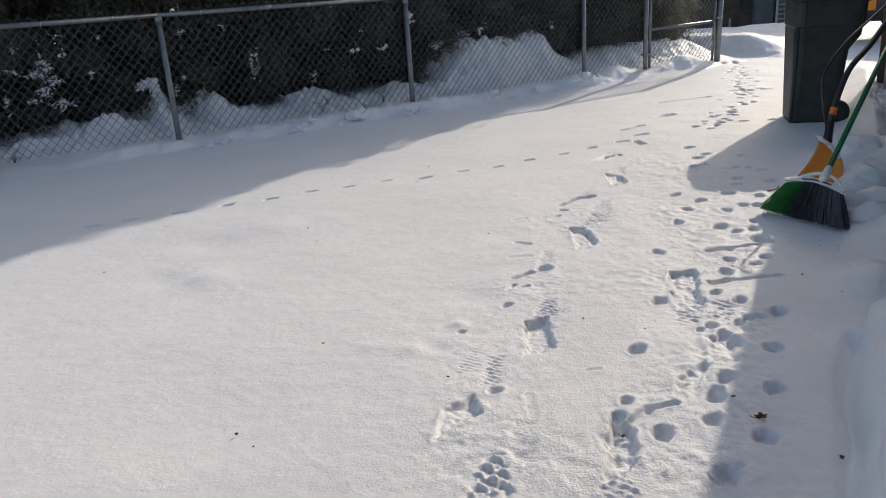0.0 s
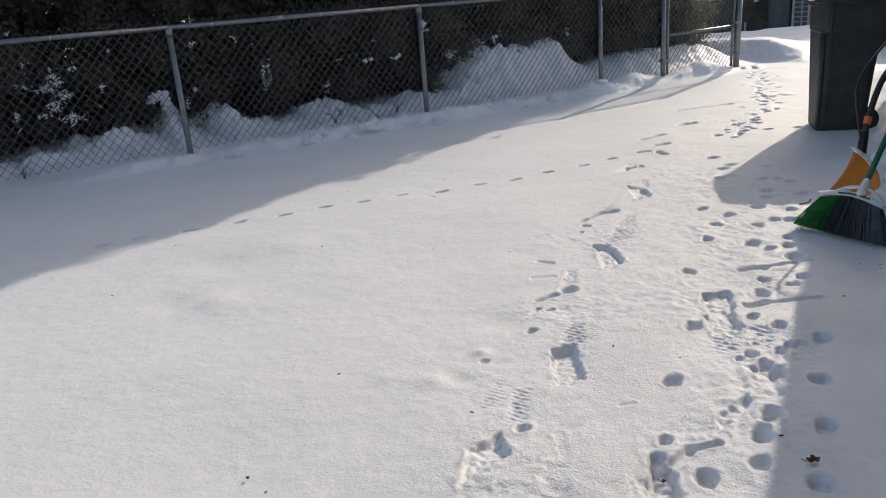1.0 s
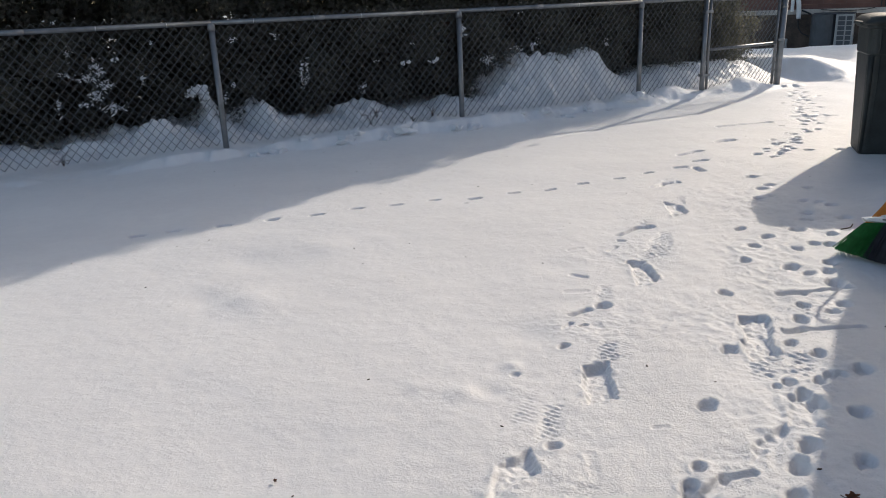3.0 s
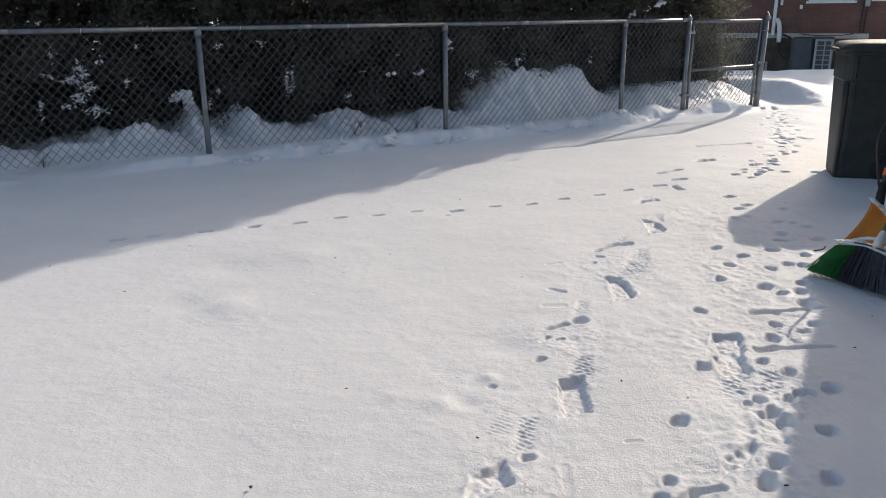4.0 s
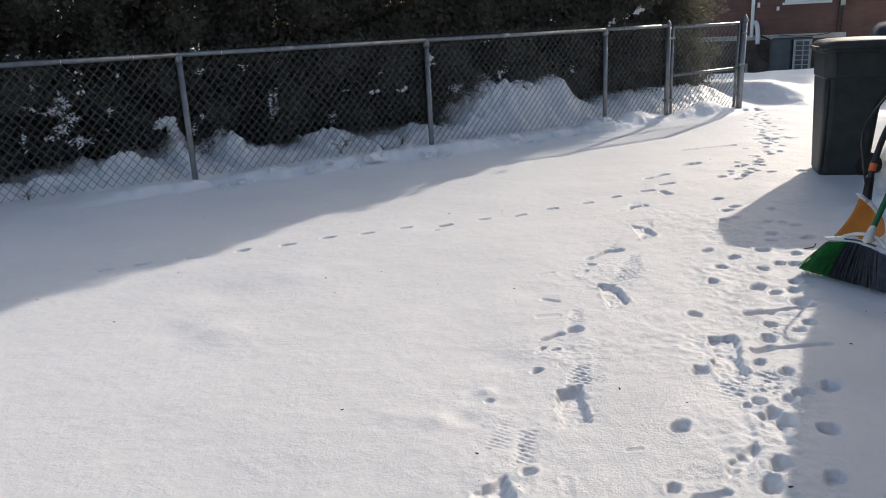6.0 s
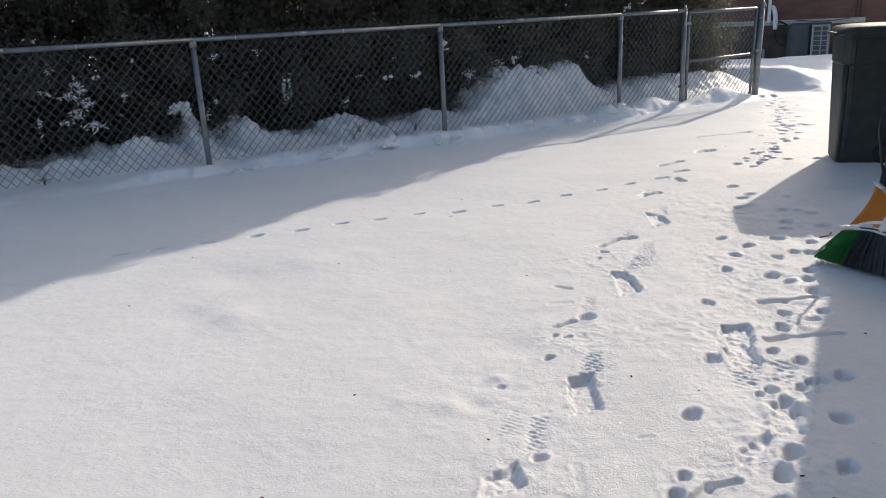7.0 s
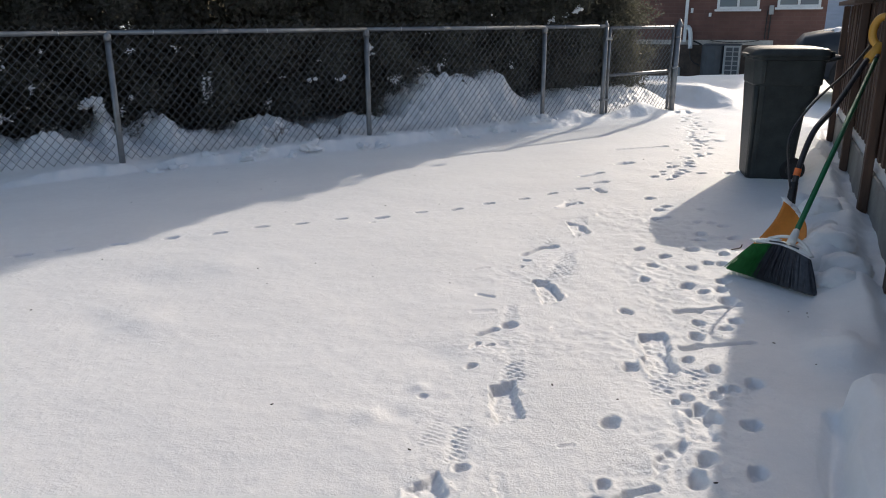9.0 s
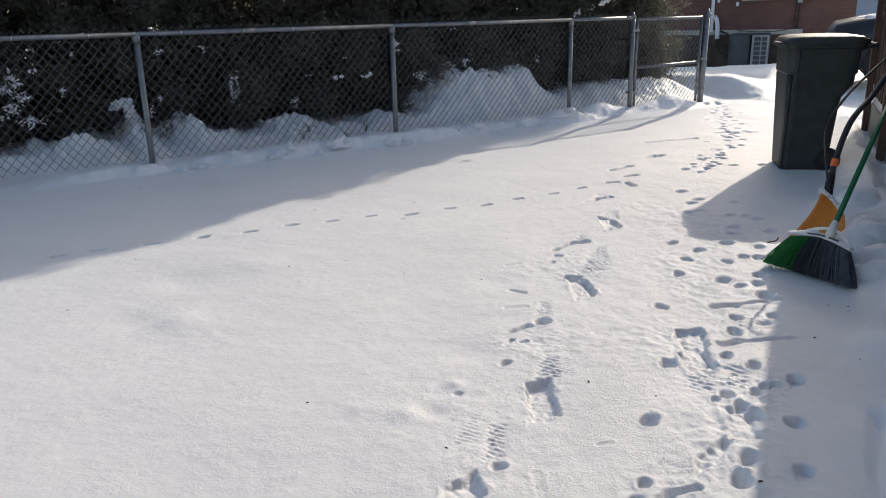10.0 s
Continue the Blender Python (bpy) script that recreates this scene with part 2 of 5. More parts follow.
def part(name, bm, material, parent=None, label="", smooth=False, m=None):
    """Links a bmesh as ONE mesh object under a thing or a part."""
    me = bpy.data.meshes.new(name)
    bm.normal_update()
    bm.to_mesh(me)
    bm.free()
    return put_mesh(name, me, material, parent, label, smooth, m)


def thing(name, m, label, category, group="", kind=""):
    ob = new(name)
    ob.matrix_basis = m
    return tagged(ob, label, category, group, kind)


def box(bm, x0, y0, z0, x1, y1, z1, bevel=0.0):
    g = bmesh.ops.create_cube(bm, size=1.0, matrix=Matrix.LocRotScale(((x0 + x1) / 2, (y0 + y1) / 2, (z0 + z1) / 2), None, (x1 - x0, y1 - y0, z1 - z0)))
    if bevel:
        es = list({e for v in g["verts"] for e in v.link_edges})
        bmesh.ops.bevel(bm, geom=es, offset=bevel, segments=2, affect='EDGES', profile=0.6)
    return bm


def boxed(*a, **k):
    return box(bmesh.new(), *a, **k)


def tube(bm, points, r, n=10, closed=True):
    """A round bar through points; r is one radius or one for each point."""
    pts = [Vector(p) for p in points]
    rs = r if isinstance(r, (list, tuple)) else [r] * len(pts)
    rings, side = [], None
    for i, p in enumerate(pts):
        t = (pts[min(i + 1, len(pts) - 1)] - pts[max(i - 1, 0)]).normalized()
        if side is None:
            side = t.cross(Vector((0, 0, 1)))
            if side.length < 0.05:
                side = t.cross(Vector((0, 1, 0)))
        side = (side - t * side.dot(t)).normalized()
        up = t.cross(side)
        rings.append([bm.verts.new(p + (side * math.cos(a) + up * math.sin(a)) * rs[i]) for a in [2 * math.pi * k / n for k in range(n)]])
    for a, b in zip(rings, rings[1:]):
        for k in range(n):
            bm.faces.new((a[k], a[(k + 1) % n], b[(k + 1) % n], b[k]))
    if closed:
        bm.faces.new(rings[0][::-1])
        bm.faces.new(rings[-1])
    return bm


def tubed(points, r, n=10):
    return tube(bmesh.new(), points, r, n)


def glide(points, steps=6):
    """A smooth line through points."""
    p = [Vector(q) for q in points]
    p = [p[0] * 2 - p[1]] + p + [p[-1] * 2 - p[-2]]
    out = []
    for i in range(1, len(p) - 2):
        for k in range(steps):
            t = k / steps
            out.append(0.5 * (2 * p[i] + (p[i + 1] - p[i - 1]) * t + (2 * p[i - 1] - 5 * p[i] + 4 * p[i + 1] - p[i + 2]) * t * t + (3 * p[i] - p[i - 1] - 3 * p[i + 1] + p[i + 2]) * t ** 3))
    return out + [p[-2]]


def loft(bm, sections, cap=True):
    """Skins rings of equal length."""
    rings = [[bm.verts.new(v) for v in s] for s in sections]
    for a, b in zip(rings, rings[1:]):
        n = len(a)
        for k in range(n):
            bm.faces.new((a[k], a[(k + 1) % n], b[(k + 1) % n], b[k]))
    if cap:
        bm.faces.new(rings[0][::-1])
        bm.faces.new(rings[-1])
    return bm


def rounded(x0, x1, y0, y1, z, r, n=5):
    """A ring: a rectangle with round corners at height z."""
    out = []
    for cx, cy, a0 in ((x1 - r, y1 - r, 0), (x0 + r, y1 - r, 90), (x0 + r, y0 + r, 180), (x1 - r, y0 + r, 270)):
        for k in range(n):
            a = radians(a0 + 90 * k / (n - 1))
            out.append((cx + r * math.cos(a), cy + r * math.sin(a), z))
    return out


def lathe(bm, profile, n=24):
    """Turns (radius, height) pairs round z."""
    rings = [[bm.verts.new((r * math.cos(2 * math.pi * k / n), r * math.sin(2 * math.pi * k / n), z)) for k in range(n)] for r, z in profile]
    for a, b in zip(rings, rings[1:]):
        for k in range(n):
            bm.faces.new((a[k], a[(k + 1) % n], b[(k + 1) % n], b[k]))
    bm.faces.new(rings[0][::-1])
    bm.faces.new(rings[-1])
    return bm


def lump(seed, sx, sy, sz, rough=0.35, sub=3):
    """A soft uneven lump that rests on z = 0."""
    bm = bmesh.new()
    bmesh.ops.create_icosphere(bm, subdivisions=sub, radius=1.0)
    off = Vector((seed * 7.3, seed * 3.1, seed * 1.7))
    for v in bm.verts:
        k = 1 + rough * noise.fractal(v.co * 1.6 + off, 1.0, 2.0, 3)
        v.co = Vector((v.co.x * sx * k, v.co.y * sy * k, max(-0.25, v.co.z) * sz * k))
    return bm


# ---- plan ----
FENCE_0, FENCE_U, FENCE_N = Vector((-0.446, 8.127)), Vector((0.838, 0.546)), Vector((-0.546, 0.838))
FENCE_YAW = math.degrees(math.atan2(0.546, 0.838))
WALL_0, WALL_U = Vector((2.48, 3.94)), Vector((math.sin(radians(25)), math.cos(radians(25))))
WALL_N = Vector((-WALL_U.y, WALL_U.x))
HOUSE_0 = Vector((10.37, 25.3))


def by_fence(s, d, z):
    p = FENCE_0 + FENCE_U * s + FENCE_N * d
    return Vector((p.x, p.y, z))


# ---- snow ground ----
rng = np.random.default_rng(7)
LATTICE = rng.random((256, 256)).astype(np.float32)


def vnoise(x, y, scale, shift=0.0):
    """Smooth lattice noise from -1 to 1."""
    x, y = x * scale + shift * 17.3, y * scale + shift * 9.7
    xi, yi = np.floor(x).astype(int), np.floor(y).astype(int)
    fx, fy = x - xi, y - yi
    fx, fy = fx * fx * (3 - 2 * fx), fy * fy * (3 - 2 * fy)
    g = lambda i, j: LATTICE[(xi + i) % 256, (yi + j) % 256]
    v = (g(0, 0) * (1 - fx) + g(1, 0) * fx) * (1 - fy) + (g(0, 1) * (1 - fx) + g(1, 1) * fx) * fy
    return 2 * v - 1


def step(a, b, v):
    t = np.clip((v - a) / (b - a), 0, 1)
    return t * t * (3 - 2 * t)


def bump(v, c, w):
    return np.exp(-((v - c) / w) ** 2)


def relief(X, Y):
    """The lie of the snow without prints."""
    s = (X - FENCE_0.x) * FENCE_U.x + (Y - FENCE_0.y) * FENCE_U.y
    d = (X - FENCE_0.x) * FENCE_N.x + (Y - FENCE_0.y) * FENCE_N.y
    a = (X - WALL_0.x) * WALL_U.x + (Y - WALL_0.y) * WALL_U.y
    w = (X - WALL_0.x) * WALL_N.x + (Y - WALL_0.y) * WALL_N.y
    h = 0.010 * vnoise(X, Y, 1.1) + 0.005 * vnoise(X, Y, 3.1, 1)
    h += 0.0013 * vnoise(X + 0.6 * Y, Y - 0.6 * X, 8, 2) + 0.0008 * vnoise(X - 0.8 * Y, Y + 0.8 * X, 15, 3)
    trail = bump(X - 0.35 * (Y - 2.0), 0.45, 0.75) * step(6.5, 4.5, Y)
    h += (0.25 + 0.75 * trail) * (0.0022 * vnoise(X + 0.3 * Y, Y - 0.3 * X, 6.5, 30) + 0.0013 * vnoise(X - 0.5 * Y, Y + 0.5 * X, 14, 31) + 0.0006 * vnoise(X + 0.7 * Y, Y - 0.7 * X, 28, 32))
    crust = np.clip(bump(X - 0.35 * (Y - 2.0), 0.55, 0.55) * step(6.5, 4.5, Y) * (0.7 + 0.9 * vnoise(X, Y, 2.3, 60)), 0, 1)
    h += crust * (0.0030 * vnoise(X + 0.8 * Y, Y - 0.8 * X, 13, 61) + 0.0034 * vnoise(X - 0.3 * Y, Y + 0.3 * X, 25, 62) + 0.0024 * vnoise(X + 0.2 * Y, Y - 0.2 * X, 48, 63))
    lump_n = 0.5 * vnoise(X, Y, 2.4, 5) + 0.3 * vnoise(X, Y, 5.5, 6) + 0.2 * vnoise(X, Y, 13, 7)
    # ridge at the foot of the fence, then the strip under the hedge
    inside = step(-7.5, -6.5, s) * step(5.6, 4.9, s)
    edge = 0.07 * lump_n
    h += inside * (1 - 0.6 * step(-2.7, -3.5, s) - 0.7 * step(2.3, 2.7, s)) * (0.085 + 0.06 * lump_n) * step(-0.17, -0.07, d + 1.6 * edge) + inside * 0.018 * step(-0.4, -0.1, d)
    strip = 0.03 + 0.04 * step(0.1, 0.7, d) + (0.05 + 0.03 * step(0.5, -2.5, s)) * lump_n * step(0.05, 0.5, d)
    h += inside * step(0.02, 0.25, d + edge) * strip
    rugged = 0.40 * vnoise(X + 0.5 * Y, Y - 0.5 * X, 4, 64) + 0.38 * vnoise(X - 0.3 * Y, Y + 0.3 * X, 10, 65) + 0.22 * vnoise(X + 0.2 * Y, Y - 0.2 * X, 21, 66)
    crag = 0.05 * step(-2.55, -2.95, s) * step(-6.5, -4.5, s) + 0.05 * bump(s, -3.05, 0.25) + 0.10 * bump(s, -2.80, 0.20) + 0.12 * bump(s, -2.38, 0.09) + 0.12 * bump(s, -1.86, 0.13) + 0.09 * step(-1.14, -1.04, s) * step(-0.55, -0.74, s) + 0.04 * step(-2.65, -2.3, s) * step(-1.3, -1.6, s)
    h += (crag * (1 + 0.7 * rugged) + 0.06 * rugged * bump(s, -2.2, 2.6)) * step(0.05, 0.60, d + 0.22 * rugged) * step(1.5, 1.0, d)
    # heap behind the fence, lower towards the gate
    crest = (0.50 + 0.05 * rugged) * step(0.66, 1.36, s + 0.22 * rugged) * step(2.90, 2.15, s) + 0.19 * step(2.0, 2.9, s) * step(6.0, 4.9, s) + 0.06 * bump(s, 4.45, 0.45) + 0.07 * bump(s, 3.6, 0.3)
    h += crest * step(0.12, 0.75, d + 0.6 * edge) * step(2.6, 1.5, d) * (1 + 0.06 * vnoise(X, Y, 2.2, 16) + 0.06 * vnoise(X, Y, 7, 20)) * 0.84
    # lumps at the foot of the gate
    h += 0.12 * bump(s, 2.95, 0.42) * bump(d, 0.02, 0.13) * (1 + 0.3 * vnoise(X, Y, 3, 17)) + 0.15 * bump(s, 4.05, 0.42) * bump(d, -0.02, 0.16) * (1 + 0.3 * vnoise(X, Y, 3, 18))
    # drifts on the way to the house
    v, u = (X - 4.30) * 0.588 + (Y - 11.25) * 0.809, (X - 4.30) * 0.809 - (Y - 11.25) * 0.588
    h += (0.27 + 0.05 * lump_n) * step(0.0, 0.45, v + 0.25 * u + 0.10 * lump_n) * step(2.6, 0.8, v) * step(0.85, -0.45, u) * step(-2.0, -1.2, u) + 0.12 * step(12.6, 15.2, Y) * step(2, 4, X)
    h += 0.09 * bump(X, 5.35, 0.22) * bump(Y, 12.3, 0.28)
    h -= 0.75 * step(16.2, 22, Y) * step(60, 30, Y)
    h += step(12, 14, Y) * (0.05 * vnoise(X, Y, 0.9, 8) + 0.02 * vnoise(X, Y, 2.6, 9))
    # bank along the boarded fence and the neighbour's higher ground
    bank = step(0.48, 0.10, w + 0.12 * lump_n) * step(-1.2, -0.4, a) * step(6.5, 5.0, a)
    h += bank * (0.10 + 0.07 * lump_n)
    h += 0.16 * bump(a, 0.0, 0.24) * bump(w, 0.31, 0.13) * (1 + 0.9 * lump_n) + 0.09 * bump(a, 0.8, 0.3) * bump(w, 0.36, 0.2) * (1 + 0.8 * lump_n)
    h += 0.085 * bump(a, -1.36, 0.15) * bump(w, 0.28, 0.12) * (1 + 0.5 * lump_n)
    corner = np.hypot(np.maximum(w - 0.226, 0), np.maximum(a + 1.91, 0)) + 0.020 * vnoise(X, Y, 5, 11) + 0.006 * vnoise(X, Y, 14, 12)
    ledge = step(-4.6, -3.6, a) * step(0.122, 0.098, corner)
    h += ledge * (0.150 + 0.014 * lump_n) * (1 - 0.25 * bump(corner, 0.1, 0.03))
    h -= (0.040 + 0.02 * vnoise(X, Y, 4, 24)) * bump(w + 0.020 * vnoise(X, Y, 5, 11), 0.375, 0.026) * step(-1.84, -1.96, a) * step(-0.02, 0.0, w)
    h -= 0.09 * step(0.17, 0.05, w + 0.03 * lump_n) * step(-0.06, 0.0, w) * step(-1.4, -0.7, a) * step(6.0, 5.0, a)
    raised = step(0.0, -0.10, w) * step(-3.4, -2.4, a) * step(5.2, 4.5, a)
    h += raised * (0.36 + 0.05 * lump_n - h * raised)
    # soft old dents in the open surface
    for bx, by, br, bh in ((-1.38, 3.9, 0.16, -0.014), (-1.02, 4.08, 0.13, 0.012), (-1.2, 3.3, 0.12, 0.013), (-1.42, 3.32, 0.12, -0.01), (-0.19, 2.45, 0.05, 0.006), (-0.1, 2.46, 0.05, -0.006), (-0.02, 2.66, 0.035, 0.007), (-0.36, 2.5, 0.04, 0.004), (0.05, 2.95, 0.1, -0.008), (0.22, 3.75, 0.1, -0.006), (-0.75, 4.25, 0.09, 0.007)):
        h += 1.5 * bh * np.exp(-((X - bx) ** 2 + (Y - by) ** 2) / br ** 2)
    return h


def axis(parts):
    """Grid lines from (start, end, spacing) stretches that join."""
    out = []
    for a, b, s in parts:
        n = max(1, round((b - a) / s))
        out += [a + (b - a) * k / n for k in range(n)]
    return np.array(out + [parts[-1][1]])


GX = axis(((-400, -60, 68), (-60, -12, 6), (-12, -6, 0.4), (-6, -4.2, 0.04), (-4.2, -2.6, 0.022), (-2.6, -0.5, 0.0115), (-0.5, -0.12, 0.009), (-0.12, 1.22, 0.005), (1.22, 1.75, 0.009), (1.75, 3.2, 0.014), (3.2, 5.4, 0.026), (5.4, 9, 0.1), (9, 15, 0.5), (15, 60, 5), (60, 400, 68)))
GY = axis(((-400, -60, 68), (-60, -5, 7), (-5, 1.0, 0.06), (1.0, 1.4, 0.02), (1.4, 3.2, 0.0052), (3.2, 4.6, 0.0085), (4.6, 7.0, 0.015), (7.0, 11.2, 0.024), (11.2, 16, 0.08), (16, 24, 0.4), (24, 60, 4), (60, 800, 74)))
XX, YY = np.meshgrid(GX, GY)
ZZ = relief(XX, YY)


def window(x, y, r):
    i0, i1 = np.searchsorted(GY, [y - r, y + r])
    j0, j1 = np.searchsorted(GX, [x - r, x + r])
    return (slice(i0, i1), slice(j0, j1))


def paw(x, y, r=0.027, depth=0.026, az=20, long=1.15):
    """A cat's print: a steep-sided pit with a pushed-up rim."""
    w = window(x, y, 0.12)
    dx, dy = XX[w] - x, YY[w] - y
    c, s = math.cos(radians(az)), math.sin(radians(az))
    u, v = dx * c - dy * s, (dx * s + dy * c) / long
    q = np.sqrt(u * u + v * v) / r + 0.20 * vnoise(XX[w], YY[w], 22, 3) + 0.13 * vnoise(XX[w], YY[w], 50, 4)
    ZZ[w] += -depth * step(1.08, 0.50, q) * (1 + 0.12 * vnoise(XX[w], YY[w], 40, 8)) + 0.0028 * bump(q, 1.35, 0.28) * (0.7 + 0.8 * vnoise(XX[w], YY[w], 16, 9))


def slot(x0, y0, x1, y1, r=0.02, depth=0.02):
    """A drag mark from one place to another."""
    w = window((x0 + x1) / 2, (y0 + y1) / 2, 0.12 + math.hypot(x1 - x0, y1 - y0) / 2)
    X, Y = XX[w], YY[w]
    L2 = (x1 - x0) ** 2 + (y1 - y0) ** 2 + 1e-9
    t = np.clip(((X - x0) * (x1 - x0) + (Y - y0) * (y1 - y0)) / L2, 0, 1)
    q = np.hypot(X - x0 - t * (x1 - x0), Y - y0 - t * (y1 - y0)) / r + 0.3 * vnoise(X, Y, 30, 4)
    ZZ[w] += -depth * step(1.15, 0.5, q) + 0.0007 * bump(q, 1.6, 0.35)


def quad(corners, margin=0.06):
    """Grid stretch round four corners, the depth inside their outline, and how far from near (0) to far (1) each place lies."""
    p = [Vector(corners[k:k + 2]) for k in (0, 2, 4, 6)]
    mid = (p[0] + p[1] + p[2] + p[3]) / 4
    w = window(mid.x, mid.y, max((q - mid).length for q in p) + margin)
    X, Y = XX[w], YY[w]
    dist = np.full(X.shape, 9.0)
    for a, b in zip(p, p[1:] + p[:1]):
        n = Vector((b.y - a.y, a.x - b.x)).normalized()
        dist = np.minimum(dist, (X - a.x) * n.x + (Y - a.y) * n.y)
    near, far = (p[2] + p[3]) / 2, (p[0] + p[1]) / 2
    u = far - near
    along = ((X - near.x) * u.x + (Y - near.y) * u.y) / u.length
    across = ((X - near.x) * u.y - (Y - near.y) * u.x) / u.length
    return w, X, Y, dist, along, across


def pit(corners, depth=0.028, far_extra=0.0, floor=0.0015, rim=0.003):
    """A heel or sole pressed deep: crisp broken walls, an uneven bed, a crumbled rim. far_extra: metres deeper at its far end."""
    w, X, Y, dist, along, across = quad(corners)
    dist = dist + 0.011 * vnoise(X + 0.4 * Y, Y - 0.4 * X, 17, 41) + 0.006 * vnoise(X - 0.6 * Y, Y + 0.6 * X, 42, 42)
    inner = step(-0.005, 0.013, dist)
    bed = depth + far_extra * step(0.0, 0.22, along) + floor * 1.8 * (vnoise(X + 0.3 * Y, Y - 0.3 * X, 30, 43) + 0.8 * vnoise(X, Y, 62, 44)) + 0.006 * vnoise(X, Y, 10, 45)
    ZZ[w] += -inner * bed + rim * bump(dist, -0.012, 0.012) * (0.5 + 1.5 * vnoise(X, Y, 24, 46) + 0.8 * vnoise(X, Y, 55, 47))


def tread(corners, depth=0.007, lug=0.007, pitch=0.022, across_pitch=0.030, broken=0.6):
    """A shallow sole print with rows of lugs, partly crumbled away."""
    w, X, Y, dist, along, across = quad(corners)
    dist = dist + 0.010 * vnoise(X, Y, 14, 51) + 0.006 * vnoise(X, Y, 40, 52)
    inner = step(-0.012, 0.018, dist)
    row = along / (0.9 * pitch) + 0.30 * vnoise(X, Y, 12, 53) + 0.5 * across / across_pitch
    bars = np.clip(1.8 * np.cos(2 * math.pi * row), -1, 1)
    breaks = step(-0.8, 0.1, np.cos(2 * math.pi * (across / across_pitch + 0.5 * np.floor(row + 0.5)) + 1.5 * vnoise(X, Y, 20, 58)))
    keep = 1 - broken * (0.5 + 0.5 * vnoise(X, Y, 11, 54))
    ZZ[w] += inner * (-0.5 * depth * (1 + 0.4 * vnoise(X, Y, 7, 59)) + 0.5 * lug * bars * breaks * keep + 0.30 * lug * broken * (vnoise(X + 0.5 * Y, Y - 0.5 * X, 32, 55) + 0.6 * vnoise(X - 0.4 * Y, Y + 0.4 * X, 66, 56)))


def rubble(x, y, r, amount):
    w = window(x, y, r * 1.6)
    X, Y = XX[w], YY[w]
    q = np.hypot(X - x, Y - y) / r
    ZZ[w] += amount * np.exp(-q ** 4) * (vnoise(X + 0.5 * Y, Y - 0.5 * X, 22, 9) + 0.6 * vnoise(X - 0.7 * Y, Y + 0.7 * X, 50, 10))


for x, y, r in ((0.95, 2.5, 0.20), (1.05, 2.62, 0.20), (1.22, 3.18, 0.24), (1.45, 3.55, 0.22), (0.85, 2.15, 0.16), (0.55, 2.0, 0.15), (0.40, 1.70, 0.18), (0.62, 1.62, 0.16), (0.05, 1.75, 0.2), (0.30, 3.0, 0.18), (0.55, 3.9, 0.25)):
    rubble(x, y, r, 0.0030)
# one boot trail down the yard: sole prints with lugs, then the deep heels
for corners, depth, lug, pitch, wide, broken in (
        ((0.044, 1.767, 0.110, 1.766, 0.104, 1.563, -0.010, 1.571), 0.010, 0.022, 0.046, 0.050, 0.9), ((0.130, 1.935, 0.202, 1.928, 0.170, 1.640, 0.099, 1.646), 0.007, 0.005, 0.017, 0.024, 0.5),
        ((0.081, 2.361, 0.138, 2.363, 0.111, 2.147, 0.046, 2.162), 0.008, 0.010, 0.026, 0.028, 0.6), ((0.015, 2.422, 0.061, 2.463, 0.041, 2.248, -0.037, 2.249), 0.004, 0.006, 0.024, 0.028, 0.7),
        ((0.315, 2.866, 0.392, 2.873, 0.353, 2.671, 0.275, 2.682), 0.009, 0.010, 0.030, 0.036, 0.6), ((0.422, 3.029, 0.480, 3.088, 0.405, 2.669, 0.375, 2.740), 0.003, 0.004, 0.022, 0.028, 0.5),
        ((0.386, 3.474, 0.449, 3.471, 0.416, 3.274, 0.339, 3.257), 0.009, 0.009, 0.032, 0.034, 0.6), ((0.812, 4.277, 0.883, 4.286, 0.793, 3.858, 0.617, 3.821), 0.008, 0.009, 0.030, 0.040, 0.45),
        ((0.757, 4.527, 0.812, 4.542, 0.787, 4.398, 0.712, 4.390), 0.010, 0.010, 0.034, 0.040, 0.6), ((1.034, 5.041, 1.119, 5.052, 1.087, 4.862, 0.995, 4.918), 0.012, 0.010, 0.036, 0.040, 0.6),
        ((1.358, 6.016, 1.430, 6.040, 1.399, 5.885, 1.326, 5.909), 0.014, 0.010, 0.04, 0.05, 0.6), ((1.090, 5.60, 1.160, 5.61, 1.140, 5.48, 1.060, 5.46), 0.012, 0.010, 0.04, 0.05, 0.6)):
    tread(corners, depth, lug, pitch, wide, broken)
for corners, depth, lug, pitch, wide, broken in (
        ((0.832, 2.692, 0.920, 2.696, 0.869, 2.528, 0.765, 2.527), 0.004, 0.006, 0.030, 0.040, 0.8), ((0.982, 2.756, 1.066, 2.744, 1.003, 2.561, 0.924, 2.572), 0.004, 0.008, 0.036, 0.040, 0.8),
        ((1.244, 3.336, 1.414, 3.305, 1.250, 3.068, 1.147, 3.085), 0.004, 0.007, 0.040, 0.050, 0.9), ((0.345, 1.640, 0.440, 1.640, 0.420, 1.520, 0.300, 1.520), 0.003, 0.009, 0.030, 0.030, 0.9)):
    tread(corners, depth, lug, pitch, wide, broken)
pit((0.234, 2.660, 0.325, 2.691, 0.327, 2.420, 0.223, 2.379), 0.024, 0.003, 0.002)
pit((-0.076, 2.011, 0.019, 2.098, 0.039, 1.980, -0.092, 1.856), 0.014, 0.012, 0.003)
pit((0.580, 3.816, 0.667, 3.775, 0.672, 3.530, 0.560, 3.470), 0.017, 0.003, 0.0025)
slot(0.655, 3.72, 0.668, 3.58, 0.018, 0.012)
pit((0.965, 4.930, 1.049, 4.870, 1.056, 4.640, 0.950, 4.570), 0.014, 0.003, 0.0025)
slot(0.975, 4.915, 1.02, 4.89, 0.022, 0.014)
